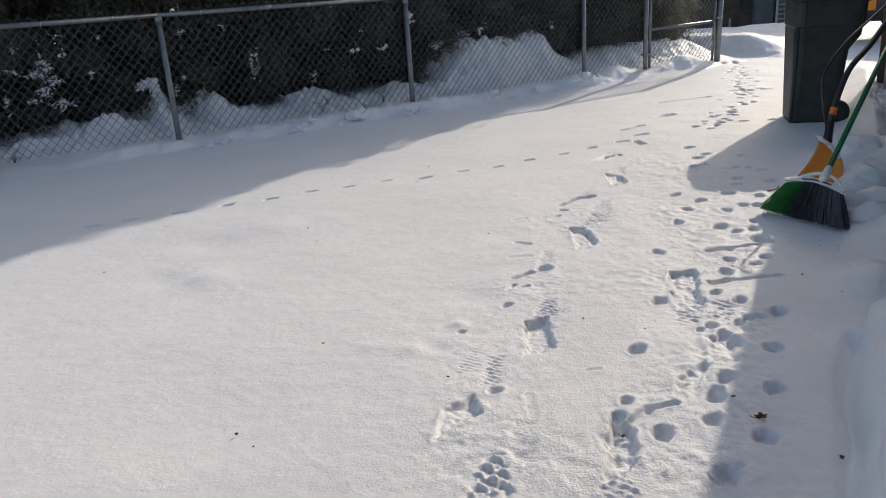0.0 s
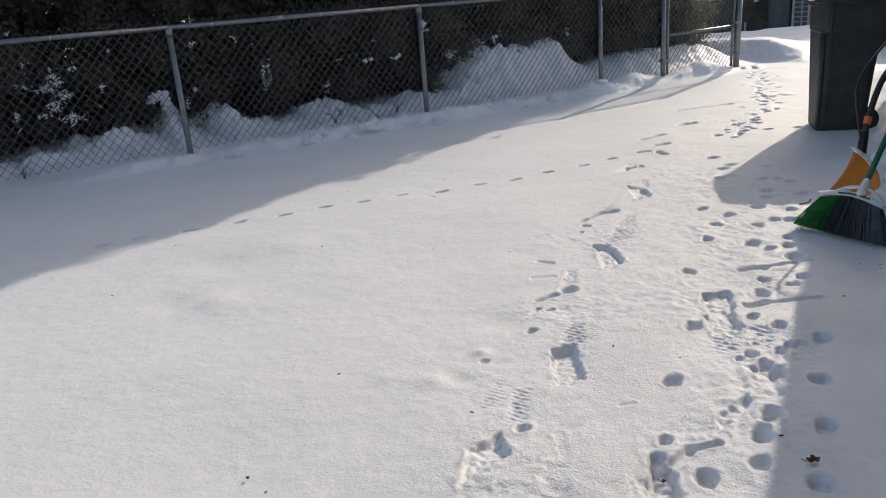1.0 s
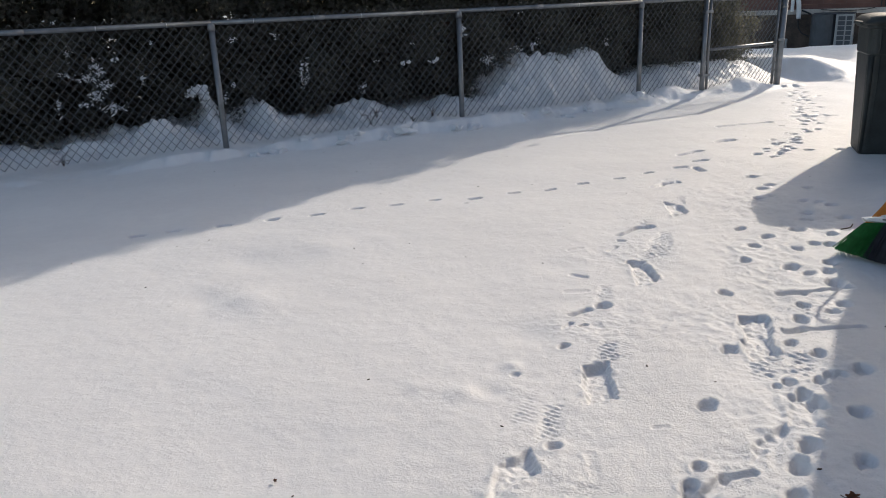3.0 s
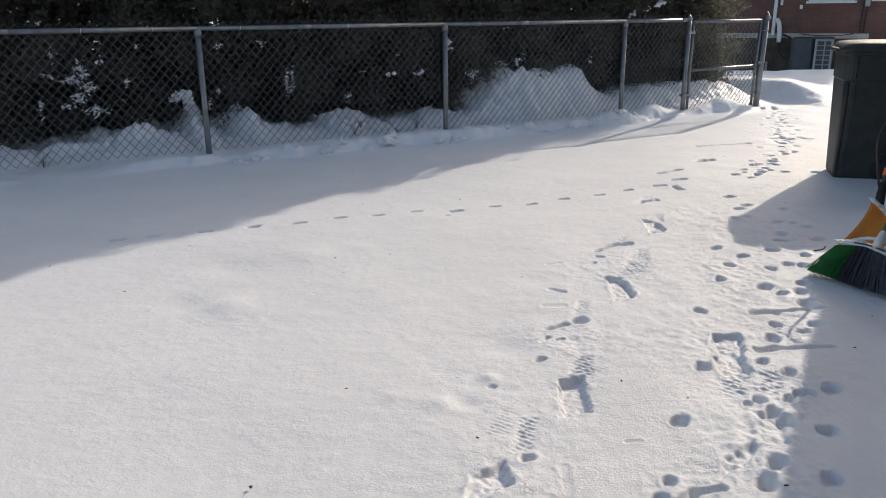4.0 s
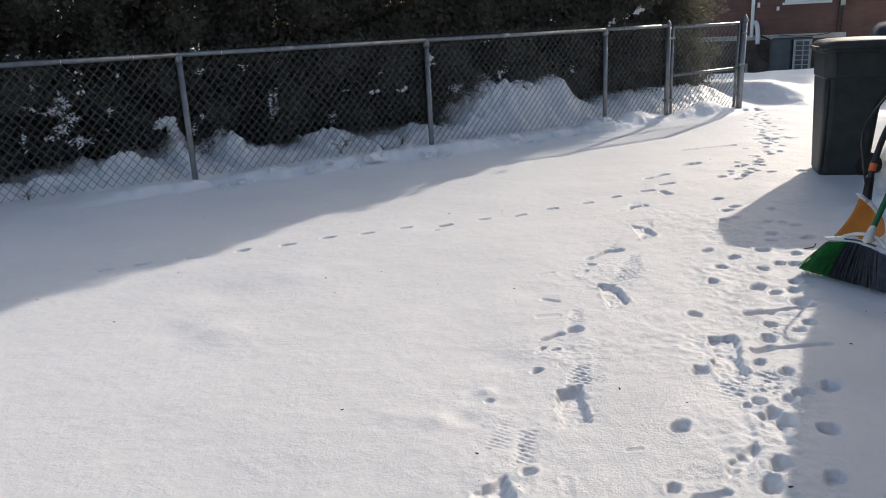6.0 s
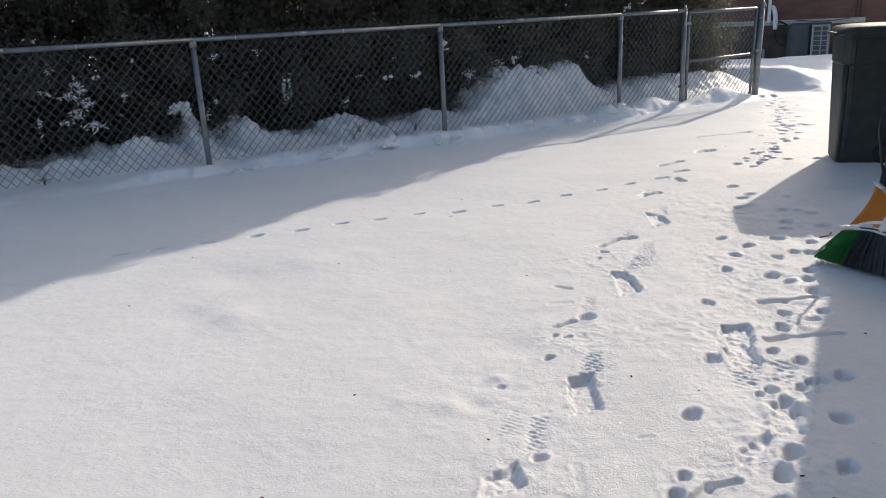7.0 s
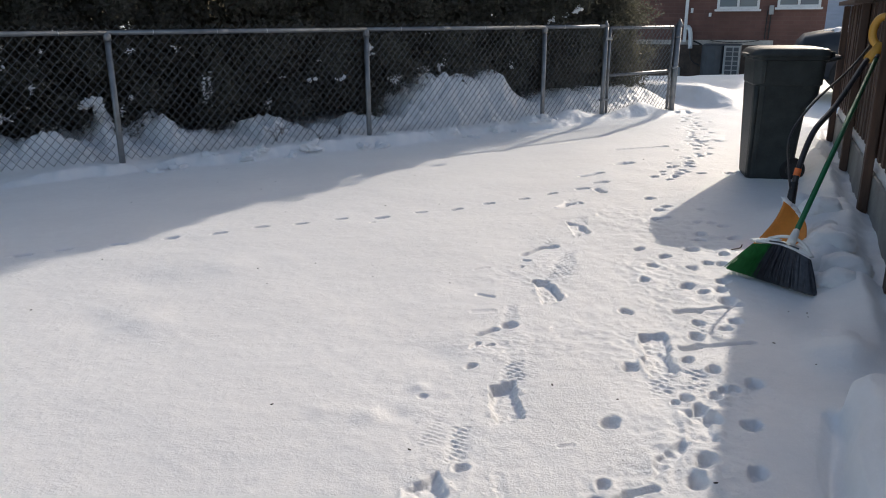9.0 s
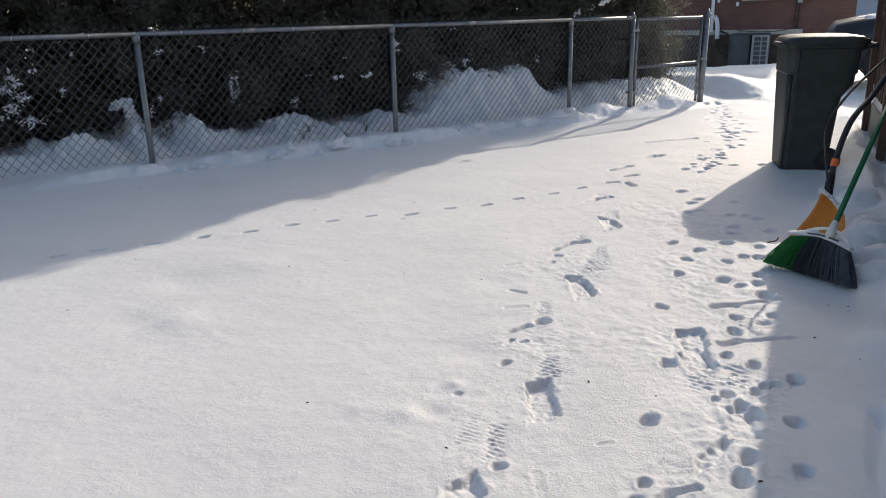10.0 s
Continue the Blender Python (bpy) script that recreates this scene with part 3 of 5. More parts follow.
slot(1.035, 4.82, 1.050, 4.68, 0.020, 0.014)
pit((0.902, 3.090, 1.027, 3.105, 0.935, 2.697, 0.820, 2.679), 0.009, 0.013, 0.0025)
pit((0.412, 1.930, 0.483, 1.904, 0.449, 1.672, 0.360, 1.624), 0.024, 0.008, 0.004)
tread((0.413, 1.899, 0.477, 1.893, 0.460, 1.785, 0.394, 1.783), 0.0, 0.012, 0.030, 0.034, 0.8)
pit((0.681, 2.145, 0.800, 2.250, 0.785, 2.170, 0.636, 2.030), 0.008, 0.012, 0.003)
pit((0.868, 2.427, 0.927, 2.467, 0.911, 2.229, 0.809, 2.233), 0.008, 0.008, 0.002)
for x0, y0, x1, y1, r, q in ((0.168, 2.815, 0.185, 2.837, 0.018, 0.020), (0.236, 3.127, 0.307, 3.188, 0.022, 0.018), (0.196, 2.991, 0.224, 3.040, 0.012, 0.012), (0.256, 3.008, 0.281, 3.024, 0.010, 0.012), (0.588, 4.241, 0.700, 4.354, 0.022, 0.020), (0.708, 4.365, 0.788, 4.385, 0.026, 0.026),
                             (0.578, 4.147, 0.603, 4.141, 0.020, 0.014), (0.493, 3.973, 0.551, 4.038, 0.014, 0.010), (0.587, 3.797, 0.629, 3.799, 0.024, 0.020), (0.988, 5.361, 1.088, 5.468, 0.028, 0.024), (1.100, 5.484, 1.173, 5.502, 0.028, 0.026), (1.269, 5.974, 1.345, 5.997, 0.024, 0.020), (1.461, 6.179, 1.536, 6.204, 0.028, 0.026), (1.410, 5.951, 1.426, 5.830, 0.026, 0.028)):
    slot(x0, y0, x1, y1, r, q)
for x0, y0, x1, y1, r, q in ((1.392, 6.440, 1.503, 6.510, 0.030, 0.026), (1.537, 6.554, 1.607, 6.586, 0.028, 0.026), (0.482, 1.901, 0.548, 1.969, 0.017, 0.016), (0.548, 1.969, 0.628, 1.987, 0.015, 0.014), (1.046, 2.944, 1.108, 2.967, 0.026, 0.024), (1.108, 2.967, 1.345, 2.990, 0.017, 0.015),
                             (1.272, 3.381, 1.472, 3.420, 0.020, 0.018), (1.160, 3.359, 1.255, 3.367, 0.030, 0.028), (1.623, 5.016, 1.667, 5.038, 0.024, 0.020), (0.283, 3.617, 0.337, 3.588, 0.018, 0.007), (0.405, 2.227, 0.444, 2.235, 0.010, 0.004), (0.194, 2.079, 0.197, 1.950, 0.016, 0.003), (0.298, 3.992, 0.362, 4.022, 0.018, 0.006), (0.238, 3.392, 0.319, 3.402, 0.020, 0.005), (-0.014, 2.589, -0.007, 2.598, 0.016, 0.008)):
    slot(x0, y0, x1, y1, r, q)
# a small animal's line of prints across the open snow
for x, y in ((-2.216, 4.368), (-2.028, 4.46), (-1.753, 4.565), (-1.488, 4.691), (-1.22, 4.769), (-0.995, 4.92), (-0.745, 5.012), (-0.50, 5.128), (-0.23, 5.142), (0.034, 5.296), (0.283, 5.374), (0.525, 5.535), (0.795, 5.658), (1.038, 5.842)):
    slot(x - 0.027, y - 0.012, x + 0.027, y + 0.014, 0.021, 0.031)
slot(-0.296, 5.007, -0.286, 5.012, 0.016, 0.018)
# paw prints beside the boards: place and radius
for x, y, r in ((0.092, 2.123, 0.026), (0.375, 3.228, 0.038), (0.924, 3.361, 0.038), (0.782, 2.780, 0.036), (0.602, 2.373, 0.036), (0.550, 1.835, 0.036), (0.487, 2.015, 0.026), (0.446, 1.927, 0.030), (0.755, 2.011, 0.036), (0.708, 1.880, 0.034), (0.823, 2.115, 0.038), (0.903, 2.519, 0.030), (0.857, 2.490, 0.018), (0.927, 2.438, 0.030), (0.940, 2.372, 0.036), (1.011, 2.535, 0.030), (1.087, 2.741, 0.034), (1.140, 3.065, 0.038), (1.018, 2.834, 0.032), (1.206, 3.223, 0.034)):
    paw(x, y, 0.90 * r, 0.70 * r + 0.003, 25, 1.35)
for x, y, r in ((1.292, 3.148, 0.034), (1.374, 3.233, 0.036), (1.058, 2.569, 0.030), (1.101, 2.574, 0.024), (1.184, 2.610, 0.038), (1.044, 2.319, 0.040), (0.949, 2.043, 0.036), (0.821, 1.784, 0.035), (0.668, 1.628, 0.050), (1.266, 4.325, 0.034), (1.362, 4.176, 0.036), (1.251, 4.023, 0.034), (1.137, 3.798, 0.034), (1.324, 3.699, 0.048), (1.370, 3.603, 0.030), (1.530, 3.757, 0.042), (1.473, 3.640, 0.036), (1.440, 3.479, 0.044), (1.446, 3.980, 0.036), (1.561, 4.047, 0.034), (1.632, 4.031, 0.036), (1.709, 4.195, 0.030)):
    paw(x, y, 0.92 * r, 0.68 * r + 0.003, 35, 1.30)
for x, y, r in ((1.552, 4.296, 0.036), (1.670, 4.471, 0.032), (1.723, 4.602, 0.036), (1.886, 4.487, 0.034), (1.757, 5.366, 0.040), (1.676, 5.254, 0.038), (1.574, 4.977, 0.034), (1.724, 5.624, 0.038), (1.807, 4.896, 0.030), (1.879, 4.843, 0.028), (1.972, 5.262, 0.028), (1.932, 4.763, 0.030), (2.082, 6.272, 0.036), (2.436, 6.505, 0.036), (2.238, 6.494, 0.040), (2.327, 6.577, 0.034), (2.330, 6.854, 0.036), (2.428, 6.846, 0.034)):
    paw(x, y, r, 0.75 * r + 0.003, 60, 1.3)
# the beaten cat path round the bin and out by the gate
CAT = glide([(2.05, 6.35, 0), (2.55, 7.1, 0), (2.95, 7.9, 0), (3.2, 8.6, 0), (3.4, 9.3, 0), (3.6, 10.1, 0), (3.8, 10.8, 0)], 7)
for k, p in enumerate(CAT[:-1]):
    side = 0.06 * (1 if k % 2 else -1) + rng.normal(0, 0.035)
    paw(p.x + side, p.y - 0.4 * side + rng.normal(0, 0.03), 0.032 + 0.008 * rng.random(), 0.03, 30, 1.2)
for k in range(34):
    p = CAT[min(len(CAT) - 1, int(len(CAT) * rng.random()))]
    paw(p.x + rng.normal(0, 0.10), p.y + rng.normal(0, 0.12), 0.026, 0.024, 30, 1.2)
for x, y in ((2.69, 6.53), (2.50, 6.95)):
    paw(x, y, 0.036, 0.032, 60, 1.4)
slot(1.85, 6.98, 1.98, 7.05, 0.045, 0.035)
slot(2.05, 7.75, 2.6, 7.95, 0.03, 0.028)
slot(2.9, 8.25, 3.35, 8.3, 0.03, 0.026)

nx, ny = len(GX), len(GY)
ground_me = bpy.data.meshes.new("ground")
ground_me.vertices.add(nx * ny)
ground_me.vertices.foreach_set("co", np.stack([XX, YY, ZZ], -1).astype(np.float32).ravel())
idx = np.arange(nx * ny).reshape(ny, nx)
quads = np.stack([idx[:-1, :-1], idx[:-1, 1:], idx[1:, 1:], idx[1:, :-1]], -1).reshape(-1, 4)
ground_me.loops.add(quads.size)
ground_me.loops.foreach_set("vertex_index", quads.astype(np.int32).ravel())
ground_me.polygons.add(len(quads))
ground_me.polygons.foreach_set("loop_start", np.arange(0, quads.size, 4, dtype=np.int32))
ground_me.update(calc_edges=True)
torn = np.clip(bump(XX - 0.35 * (YY - 2.0), 0.50, 0.60) * step(7.5, 5.5, YY) * (0.75 + 0.55 * vnoise(XX, YY, 2.6, 70) + 0.35 * vnoise(XX, YY, 8, 71)), 0, 1)
ground_me.attributes.new("crumbled", 'FLOAT', 'POINT').data.foreach_set("value", torn.astype(np.float32).ravel())
ground = put_mesh("ground", ground_me, SNOW, smooth=True)
tagged(ground, "sunlit crusted snow with boot and paw prints", "snow", kind="structure")


def snow_z(x, y):
    j, i = min(max(int(np.searchsorted(GX, x)), 1), nx - 1), min(max(int(np.searchsorted(GY, y)), 1), ny - 1)
    return float(ZZ[i, j])


# loose crumbs kicked out round the prints
rg = random.Random(11)
cv, cf = [], []
for x, y, r, count in ((0.28, 2.6, 0.16, 90), (0.03, 2.2, 0.18, 110), (0.38, 3.2, 0.17, 90), (0.70, 3.9, 0.20, 90), (0.72, 4.4, 0.18, 60), (0.92, 2.85, 0.14, 90), (0.66, 2.10, 0.16, 90), (0.40, 1.75, 0.16, 80), (1.15, 2.95, 0.2, 110), (0.95, 2.5, 0.18, 90), (1.4, 3.6, 0.2, 100), (0.8, 2.0, 0.2, 60), (1.25, 3.2, 0.18, 90), (0.05, 1.8, 0.16, 80), (1.08, 5.0, 0.25, 60), (0.4, 3.0, 0.6, 120)):
    for k in range(count):
        px, py, q = x + rg.gauss(0, r * 0.45), y + rg.gauss(0, r * 0.8), rg.uniform(0.0009, 0.0020) * (1.6 if rg.random() < 0.10 else 1)
        pz, n = snow_z(px, py) + 0.3 * q, len(cv)
        a, tall = rg.uniform(0, 3), rg.uniform(0.7, 1.2)
        for dx, dy, dz in ((1, 0, 0), (0, 1, 0), (-1, 0, 0), (0, -1, 0), (0.2, 0.1, 1), (0, 0, -1)):
            j = q * rg.uniform(0.75, 1.3)
            cv.append((px + j * (dx * math.cos(a) - dy * math.sin(a)), py + j * (dx * math.sin(a) + dy * math.cos(a)), pz + j * dz * tall))
        for t in range(4):
            cf += [(n + t, n + (t + 1) % 4, n + 4), (n + (t + 1) % 4, n + t, n + 5)]
crumb_me = bpy.data.meshes.new("snow_crumbs")
crumb_me.from_pydata(cv, [], cf)
ob = put_mesh("snow_crumbs", crumb_me, SNOW)
tagged(ob, "loose white snow crumbs scattered round the prints", "snow", kind="stuff")


# ---- chain-link fence ----
TOP = 1.165


def wire_sheet(s0, s1, z0, z1, pitch=0.076, tall=1.12):
    """Woven wires that zigzag upwards, each hooked into its neighbours, a little uneven from wire to wire."""
    verts, faces = [], []
    r = 0.0022
    h = pitch * 0.5
    rise = h * tall
    rows = int((z1 - z0) / rise)
    for c in range(int((s1 - s0) / h)):
        prev = None
        for k in range(rows + 1):
            x, z = s0 + (c + (k + c) % 2) * h, z1 - rise * k
            x += 0.0035 * noise.noise((x * 3.1, z * 4.0, s0)) + 0.0012 * noise.noise((x * 41, z * 37, 2.0))
            z += 0.0045 * noise.noise((x * 2.3, z * 3.0, s0 + 9.0))
            y = 0.004 * (1 if k % 2 else -1) + 0.012 * noise.noise((x * 1.3, z * 1.6, 5.0))
            n = len(verts)
            verts += [(x - r, y, z - r * 0.6), (x + r, y, z - r * 0.6), (x, y + 2 * r, z + r)]
            if prev is not None:
                for q in range(3):
                    faces.append((prev + q, prev + (q + 1) % 3, n + (q + 1) % 3, n + q))
            prev = n
    me = bpy.data.meshes.new("chain_mesh")
    me.from_pydata(verts, [], faces)
    return me


fence = thing("chain_link_fence", pose(FENCE_0.x, FENCE_0.y, 0, 0, 0, FENCE_YAW), "grey galvanised chain-link fence half buried in ploughed snow", "fence")
POSTS = (-7.32, -4.88, -2.44, 0.0, 2.40)
for s in POSTS:
    lean = random.uniform(-0.006, 0.006)
    post = part("post", tubed([(s, 0, -0.3), (s + lean, 0, TOP - 0.035)], 0.026, 14), GALV, fence, smooth=True)
    cap = bmesh.new()
    lathe(cap, [(0.032, -0.055), (0.033, -0.02), (0.030, 0.0), (0.018, 0.014)], 14)
    bmesh.ops.transform(cap, matrix=Matrix.Translation((s + lean, 0, TOP - 0.012)), verts=cap.verts)
    part("loop_cap", cap, GALV, post, smooth=True)
    for z in (0.34, 0.66, 0.95):
        tie = bmesh.new()
        lathe(tie, [(0.0285, -0.004), (0.0305, 0.0), (0.0285, 0.004)], 12)
        bmesh.ops.transform(tie, matrix=Matrix.Translation((s, 0, z)), verts=tie.verts)
        part("wire_tie", tie, GALV, post)
for a, b in zip(POSTS, (*POSTS[1:], 3.43)):
    rail = part("top_rail", tubed([(a, 0, TOP), (b - 0.002, 0, TOP)], 0.0205, 12), GALV, fence, smooth=True)
    sl = bmesh.new()
    tube(sl, [(a + 0.9, 0, TOP), (a + 1.02, 0, TOP)], 0.0225, 12)
    part("rail_sleeve", sl, GALV, rail, smooth=True)
    put_mesh("chain_mesh", wire_sheet(a + 0.01, b - 0.01, 0.09, TOP + 0.058), WIRE, fence, m=pose(0, 0.029, 0))
    for k in range(4):
        tie = bmesh.new()
        lathe(tie, [(0.0215, -0.0025), (0.0235, 0.0), (0.0215, 0.0025)], 12)
        bmesh.ops.transform(tie, matrix=Matrix.Translation((a + 0.33 + 0.56 * k + random.uniform(-0.08, 0.08), 0, TOP)) @ Matrix.Rotation(radians(90 + random.uniform(-12, 12)), 4, 'Y'), verts=tie.verts)
        if a + 0.4 + 0.56 * k < b - 0.1:
            part("wire_tie", tie, TIE, rail)

gate_post = thing("gate_post", pose(*by_fence(3.43, 0, 0), 0, 0, FENCE_YAW), "slim galvanised gate post standing in snow", "post")
part("pole", tubed([(0, 0, -0.3), (0.0, 0, TOP + 0.01)], 0.030, 14), GALV, gate_post, smooth=True)
tip = bmesh.new()
lathe(tip, [(0.034, -0.02), (0.034, 0.0), (0.022, 0.02), (0.006, 0.055)], 14)
bmesh.ops.transform(tip, matrix=Matrix.Translation((0, 0, TOP + 0.015)), verts=tip.verts)
part("pointed_cap", tip, GALV, gate_post, smooth=True)

gate = thing("chain_link_gate", pose(*by_fence(3.43, 0, 0), 0, 0, FENCE_YAW), "closed galvanised chain-link gate with a middle rail, snow at its foot", "gate")
gf = bmesh.new()
tube(gf, [(0.075, 0, 0.06), (0.075, 0, TOP - 0.02)], 0.018, 10)
tube(gf, [(0.075, 0, TOP - 0.02), (1.30, 0, TOP - 0.02)], 0.019, 10)
tube(gf, [(1.30, 0, TOP - 0.02), (1.27, 0, 0.06)], 0.018, 10)
part("gate_frame", gf, GALV, gate, smooth=True)
part("middle_rail", tubed([(0.075, 0, 0.565), (1.285, 0, 0.575)], 0.019, 10), GALV, gate, smooth=True)
put_mesh("chain_mesh", wire_sheet(0.08, 1.28, 0.03, TOP + 0.01, 0.075), WIRE, gate, m=pose(0, -0.025, 0))
for z in (0.25, 1.0):
    part("hinge", boxed(-0.035, -0.035, z, 0.09, 0.035, z + 0.03, 0.006), GALV, gate)
part("latch", boxed(1.27, -0.05, 0.60, 1.38, -0.03, 0.63, 0.005), GALV, gate)

end_post = thing("end_post", pose(*by_fence(4.80, 0, 0), 0, 1.2, FENCE_YAW), "thick galvanised end post with a pointed cap, leaning slightly", "post")
part("pole", tubed([(0, 0, -0.3), (0, 0, TOP + 0.0)], 0.042, 16), GALV, end_post, smooth=True)
tip = bmesh.new()
lathe(tip, [(0.046, -0.03), (0.046, 0.0), (0.03, 0.02), (0.008, 0.07)], 16)
bmesh.ops.transform(tip, matrix=Matrix.Translation((0.02, 0, TOP + 0.02)), verts=tip.verts)
part("pointed_cap", tip, GALV, end_post, smooth=True)
for z in (0.22, 0.62, 1.02):
    bd = bmesh.new()
    lathe(bd, [(0.044, -0.011), (0.047, -0.008), (0.047, 0.008), (0.044, 0.011)], 16)
    bmesh.ops.transform(bd, matrix=Matrix.Translation((0, 0, z)), verts=bd.verts)
    part("band", bd, GALV, end_post)


# ---- cedar hedge ----
def kites(pos, direct, size, wide, rg):
    """Many small pointed leaf sprays as one mesh: three blades each, fanned out from a stem."""
    n = len(pos)
    direct = direct / np.linalg.norm(direct, axis=1)[:, None]
    rnd = rg.normal(size=(n, 3))
    side = np.cross(direct, rnd)
    side /= np.linalg.norm(side, axis=1)[:, None]
    V, F = [], []
    for k, ang in enumerate((-0.75, 0.0, 0.75)):
        d = direct * math.cos(ang) + side * math.sin(ang)
        nrm = np.cross(d, side if abs(ang) < 0.1 else direct)
        sd = np.cross(d, nrm)
        sd /= np.linalg.norm(sd, axis=1)[:, None] + 1e-9
        sd = sd if abs(ang) > 0.1 else side
        L, Wd = size[:, None] * (1.0 if k == 1 else 0.8), wide[:, None]
        quad = np.stack([pos, pos + d * L * 0.5 + sd * Wd, pos + d * L + rnd * 0.004, pos + d * L * 0.5 - sd * Wd], 1)
        V.append(quad.reshape(-1, 3))
    V = np.concatenate(V)
    me = bpy.data.meshes.new("crown")
    nf = len(V) // 4
    me.vertices.add(len(V))
    me.vertices.foreach_set("co", V.astype(np.float32).ravel())
    me.loops.add(nf * 4)
    me.loops.foreach_set("vertex_index", np.arange(nf * 4, dtype=np.int32))
    me.polygons.add(nf)
    me.polygons.foreach_set("loop_start", np.arange(0, nf * 4, 4, dtype=np.int32))
    me.update(calc_edges=True)
    return me


def cedar_tree(seed, high=5.2):
    rg = np.random.default_rng(seed)
    tree = thing("cedar_tree", Matrix.Identity(4), "tall dark green cedar in a dense hedge above snow", "tree", "cedar hedge")
    wig = [(0.03 * rg.normal(), 0.03 * rg.normal(), z) for z in (-0.2, 0.5, 1.2, 2.2, 3.4, high - 0.3)]
    part("trunk", tubed(glide(wig, 4), [0.085 - 0.0036 * k for k in range(21)], 9), BARK, tree, smooth=True)
    limbs = bmesh.new()
    ends = []
    for k in range(70):
        z = 0.12 + (high - 0.6) * (k / 70) ** 1.25
        a = 2.4 * k + rg.normal() * 0.3
        reach = (0.92 + 0.08 * rg.random()) * (1.0 - 0.56 * max(0.0, (z - 1.5) / (high - 1.5)) ** 0.62) * (0.78 + 0.22 * min(1, z / 0.5))
        p0 = Vector((0, 0, z))
        p1 = Vector((math.cos(a) * reach * 0.5, math.sin(a) * reach * 0.5, z + 0.02))
        p2 = Vector((math.cos(a) * reach, math.sin(a) * reach, z + 0.10 + 0.1 * rg.random()))
        tube(limbs, [p0, p1, p2], [0.014, 0.009, 0.003], 5)
        ends.append((p1, p2))
    part("limb", limbs, BARK, tree)
    pos, direct, size, wide = [], [], [], []
    # fine outer sprays on each limb, in clumps with gaps between them
    for p1, p2 in ends:
        near = p2.z < 2.5
        n = 640 if near else 170
        t = rg.random(n) ** 0.7
        base = np.array(p1)[None] * (1 - t[:, None]) + np.array(p2)[None] * t[:, None]
        base = base + rg.normal(size=(n, 3)) * np.array([0.10, 0.10, 0.085])
        out = base * np.array([1, 1, 0]) + 1e-4
        out = out / np.linalg.norm(out, axis=1)[:, None]
        dd = out * 0.9 + rg.normal(size=(n, 3)) * 0.55 + np.array([0, 0, 0.15])
        pos.append(base), direct.append(dd)
        size.append((0.020 + 0.030 * rg.random(n)) * (1.0 if near else 3.6))
        wide.append((0.0035 + 0.0040 * rg.random(n)) * (1.0 if near else 5.0))
    # coarser sprays within
    n = 30000
    z = 0.18 + (high - 0.4) * rg.random(n) ** 1.35
    a = 2 * math.pi * rg.random(n)
    rr = 0.74 * np.sqrt(rg.random(n)) * (1.0 - 0.56 * np.clip((z - 1.5) / (high - 1.5), 0, 1) ** 0.62) * np.clip(0.55 + z * 0.6, 0, 1)
    pos.append(np.stack([np.cos(a) * rr, np.sin(a) * rr, z], 1))
    direct.append(np.stack([np.cos(a), np.sin(a), 0.5 + 0 * a], 1) + rg.normal(size=(n, 3)) * 0.7)
    size.append(0.036 + 0.034 * rg.random(n))
    wide.append(0.007 + 0.006 * rg.random(n))
    crown = kites(np.concatenate(pos), np.concatenate(direct), np.concatenate(size), np.concatenate(wide), rg)
    put_mesh("crown", crown, CEDAR, tree)
    return tree


models = [cedar_tree(3, 5.6), cedar_tree(5, 5.7), cedar_tree(8, 5.5)]
for k in range(12):
    s = -5.74 + 0.93 * k
    d = 1.62 + 0.08 * math.sin(k * 2.3)
    m = pose(*by_fence(s, d, 0.02), 0, 0, 77 * k)
    if k < 3:
        models[k].matrix_basis = m
    else:
        copy_thing(models[k % 3], m)

# two more cedars thicken the row's end, added along the sun's direction to deepen its shadow
for k, q in enumerate((0.28, 0.68)):
    p = by_fence(-5.74 + 0.93 * 11 - 0.1, 1.62, 0.02) + Vector((0.576, 0.817, 0)) * q
    copy_thing(models[k], pose(p.x, p.y, 0.02, 0, 0, 50 + 75 * k))

# snow caught in the branches
def caught_snow(seed, sx, sz, count):
    """A broken heap of small uneven lumps."""
    rg = random.Random(seed)
    bm = bmesh.new()
    for k in range(count):
        q = Vector((rg.gauss(0, 0.5) * sx, rg.gauss(0, 0.02), rg.gauss(0, 0.5) * sz))
        r = min(sx, sz) * rg.uniform(0.25, 0.75)
        g = bmesh.ops.create_icosphere(bm, subdivisions=3, radius=1.0)
        off = Vector((seed * 3.3, k * 1.9, 0))
        wide, tall = rg.uniform(0.9, 1.5), rg.uniform(0.7, 1.2)
        turn = Matrix.Rotation(rg.uniform(-0.6, 0.6), 3, 'Y')
        for v in g["verts"]:
            f = 1 + 0.75 * noise.fractal(v.co * 1.5 + off, 0.8, 2.0, 4)
            v.co = q + turn @ Vector((v.co.x * r * wide * f, v.co.y * r * f, v.co.z * r * tall * f))
    return bm


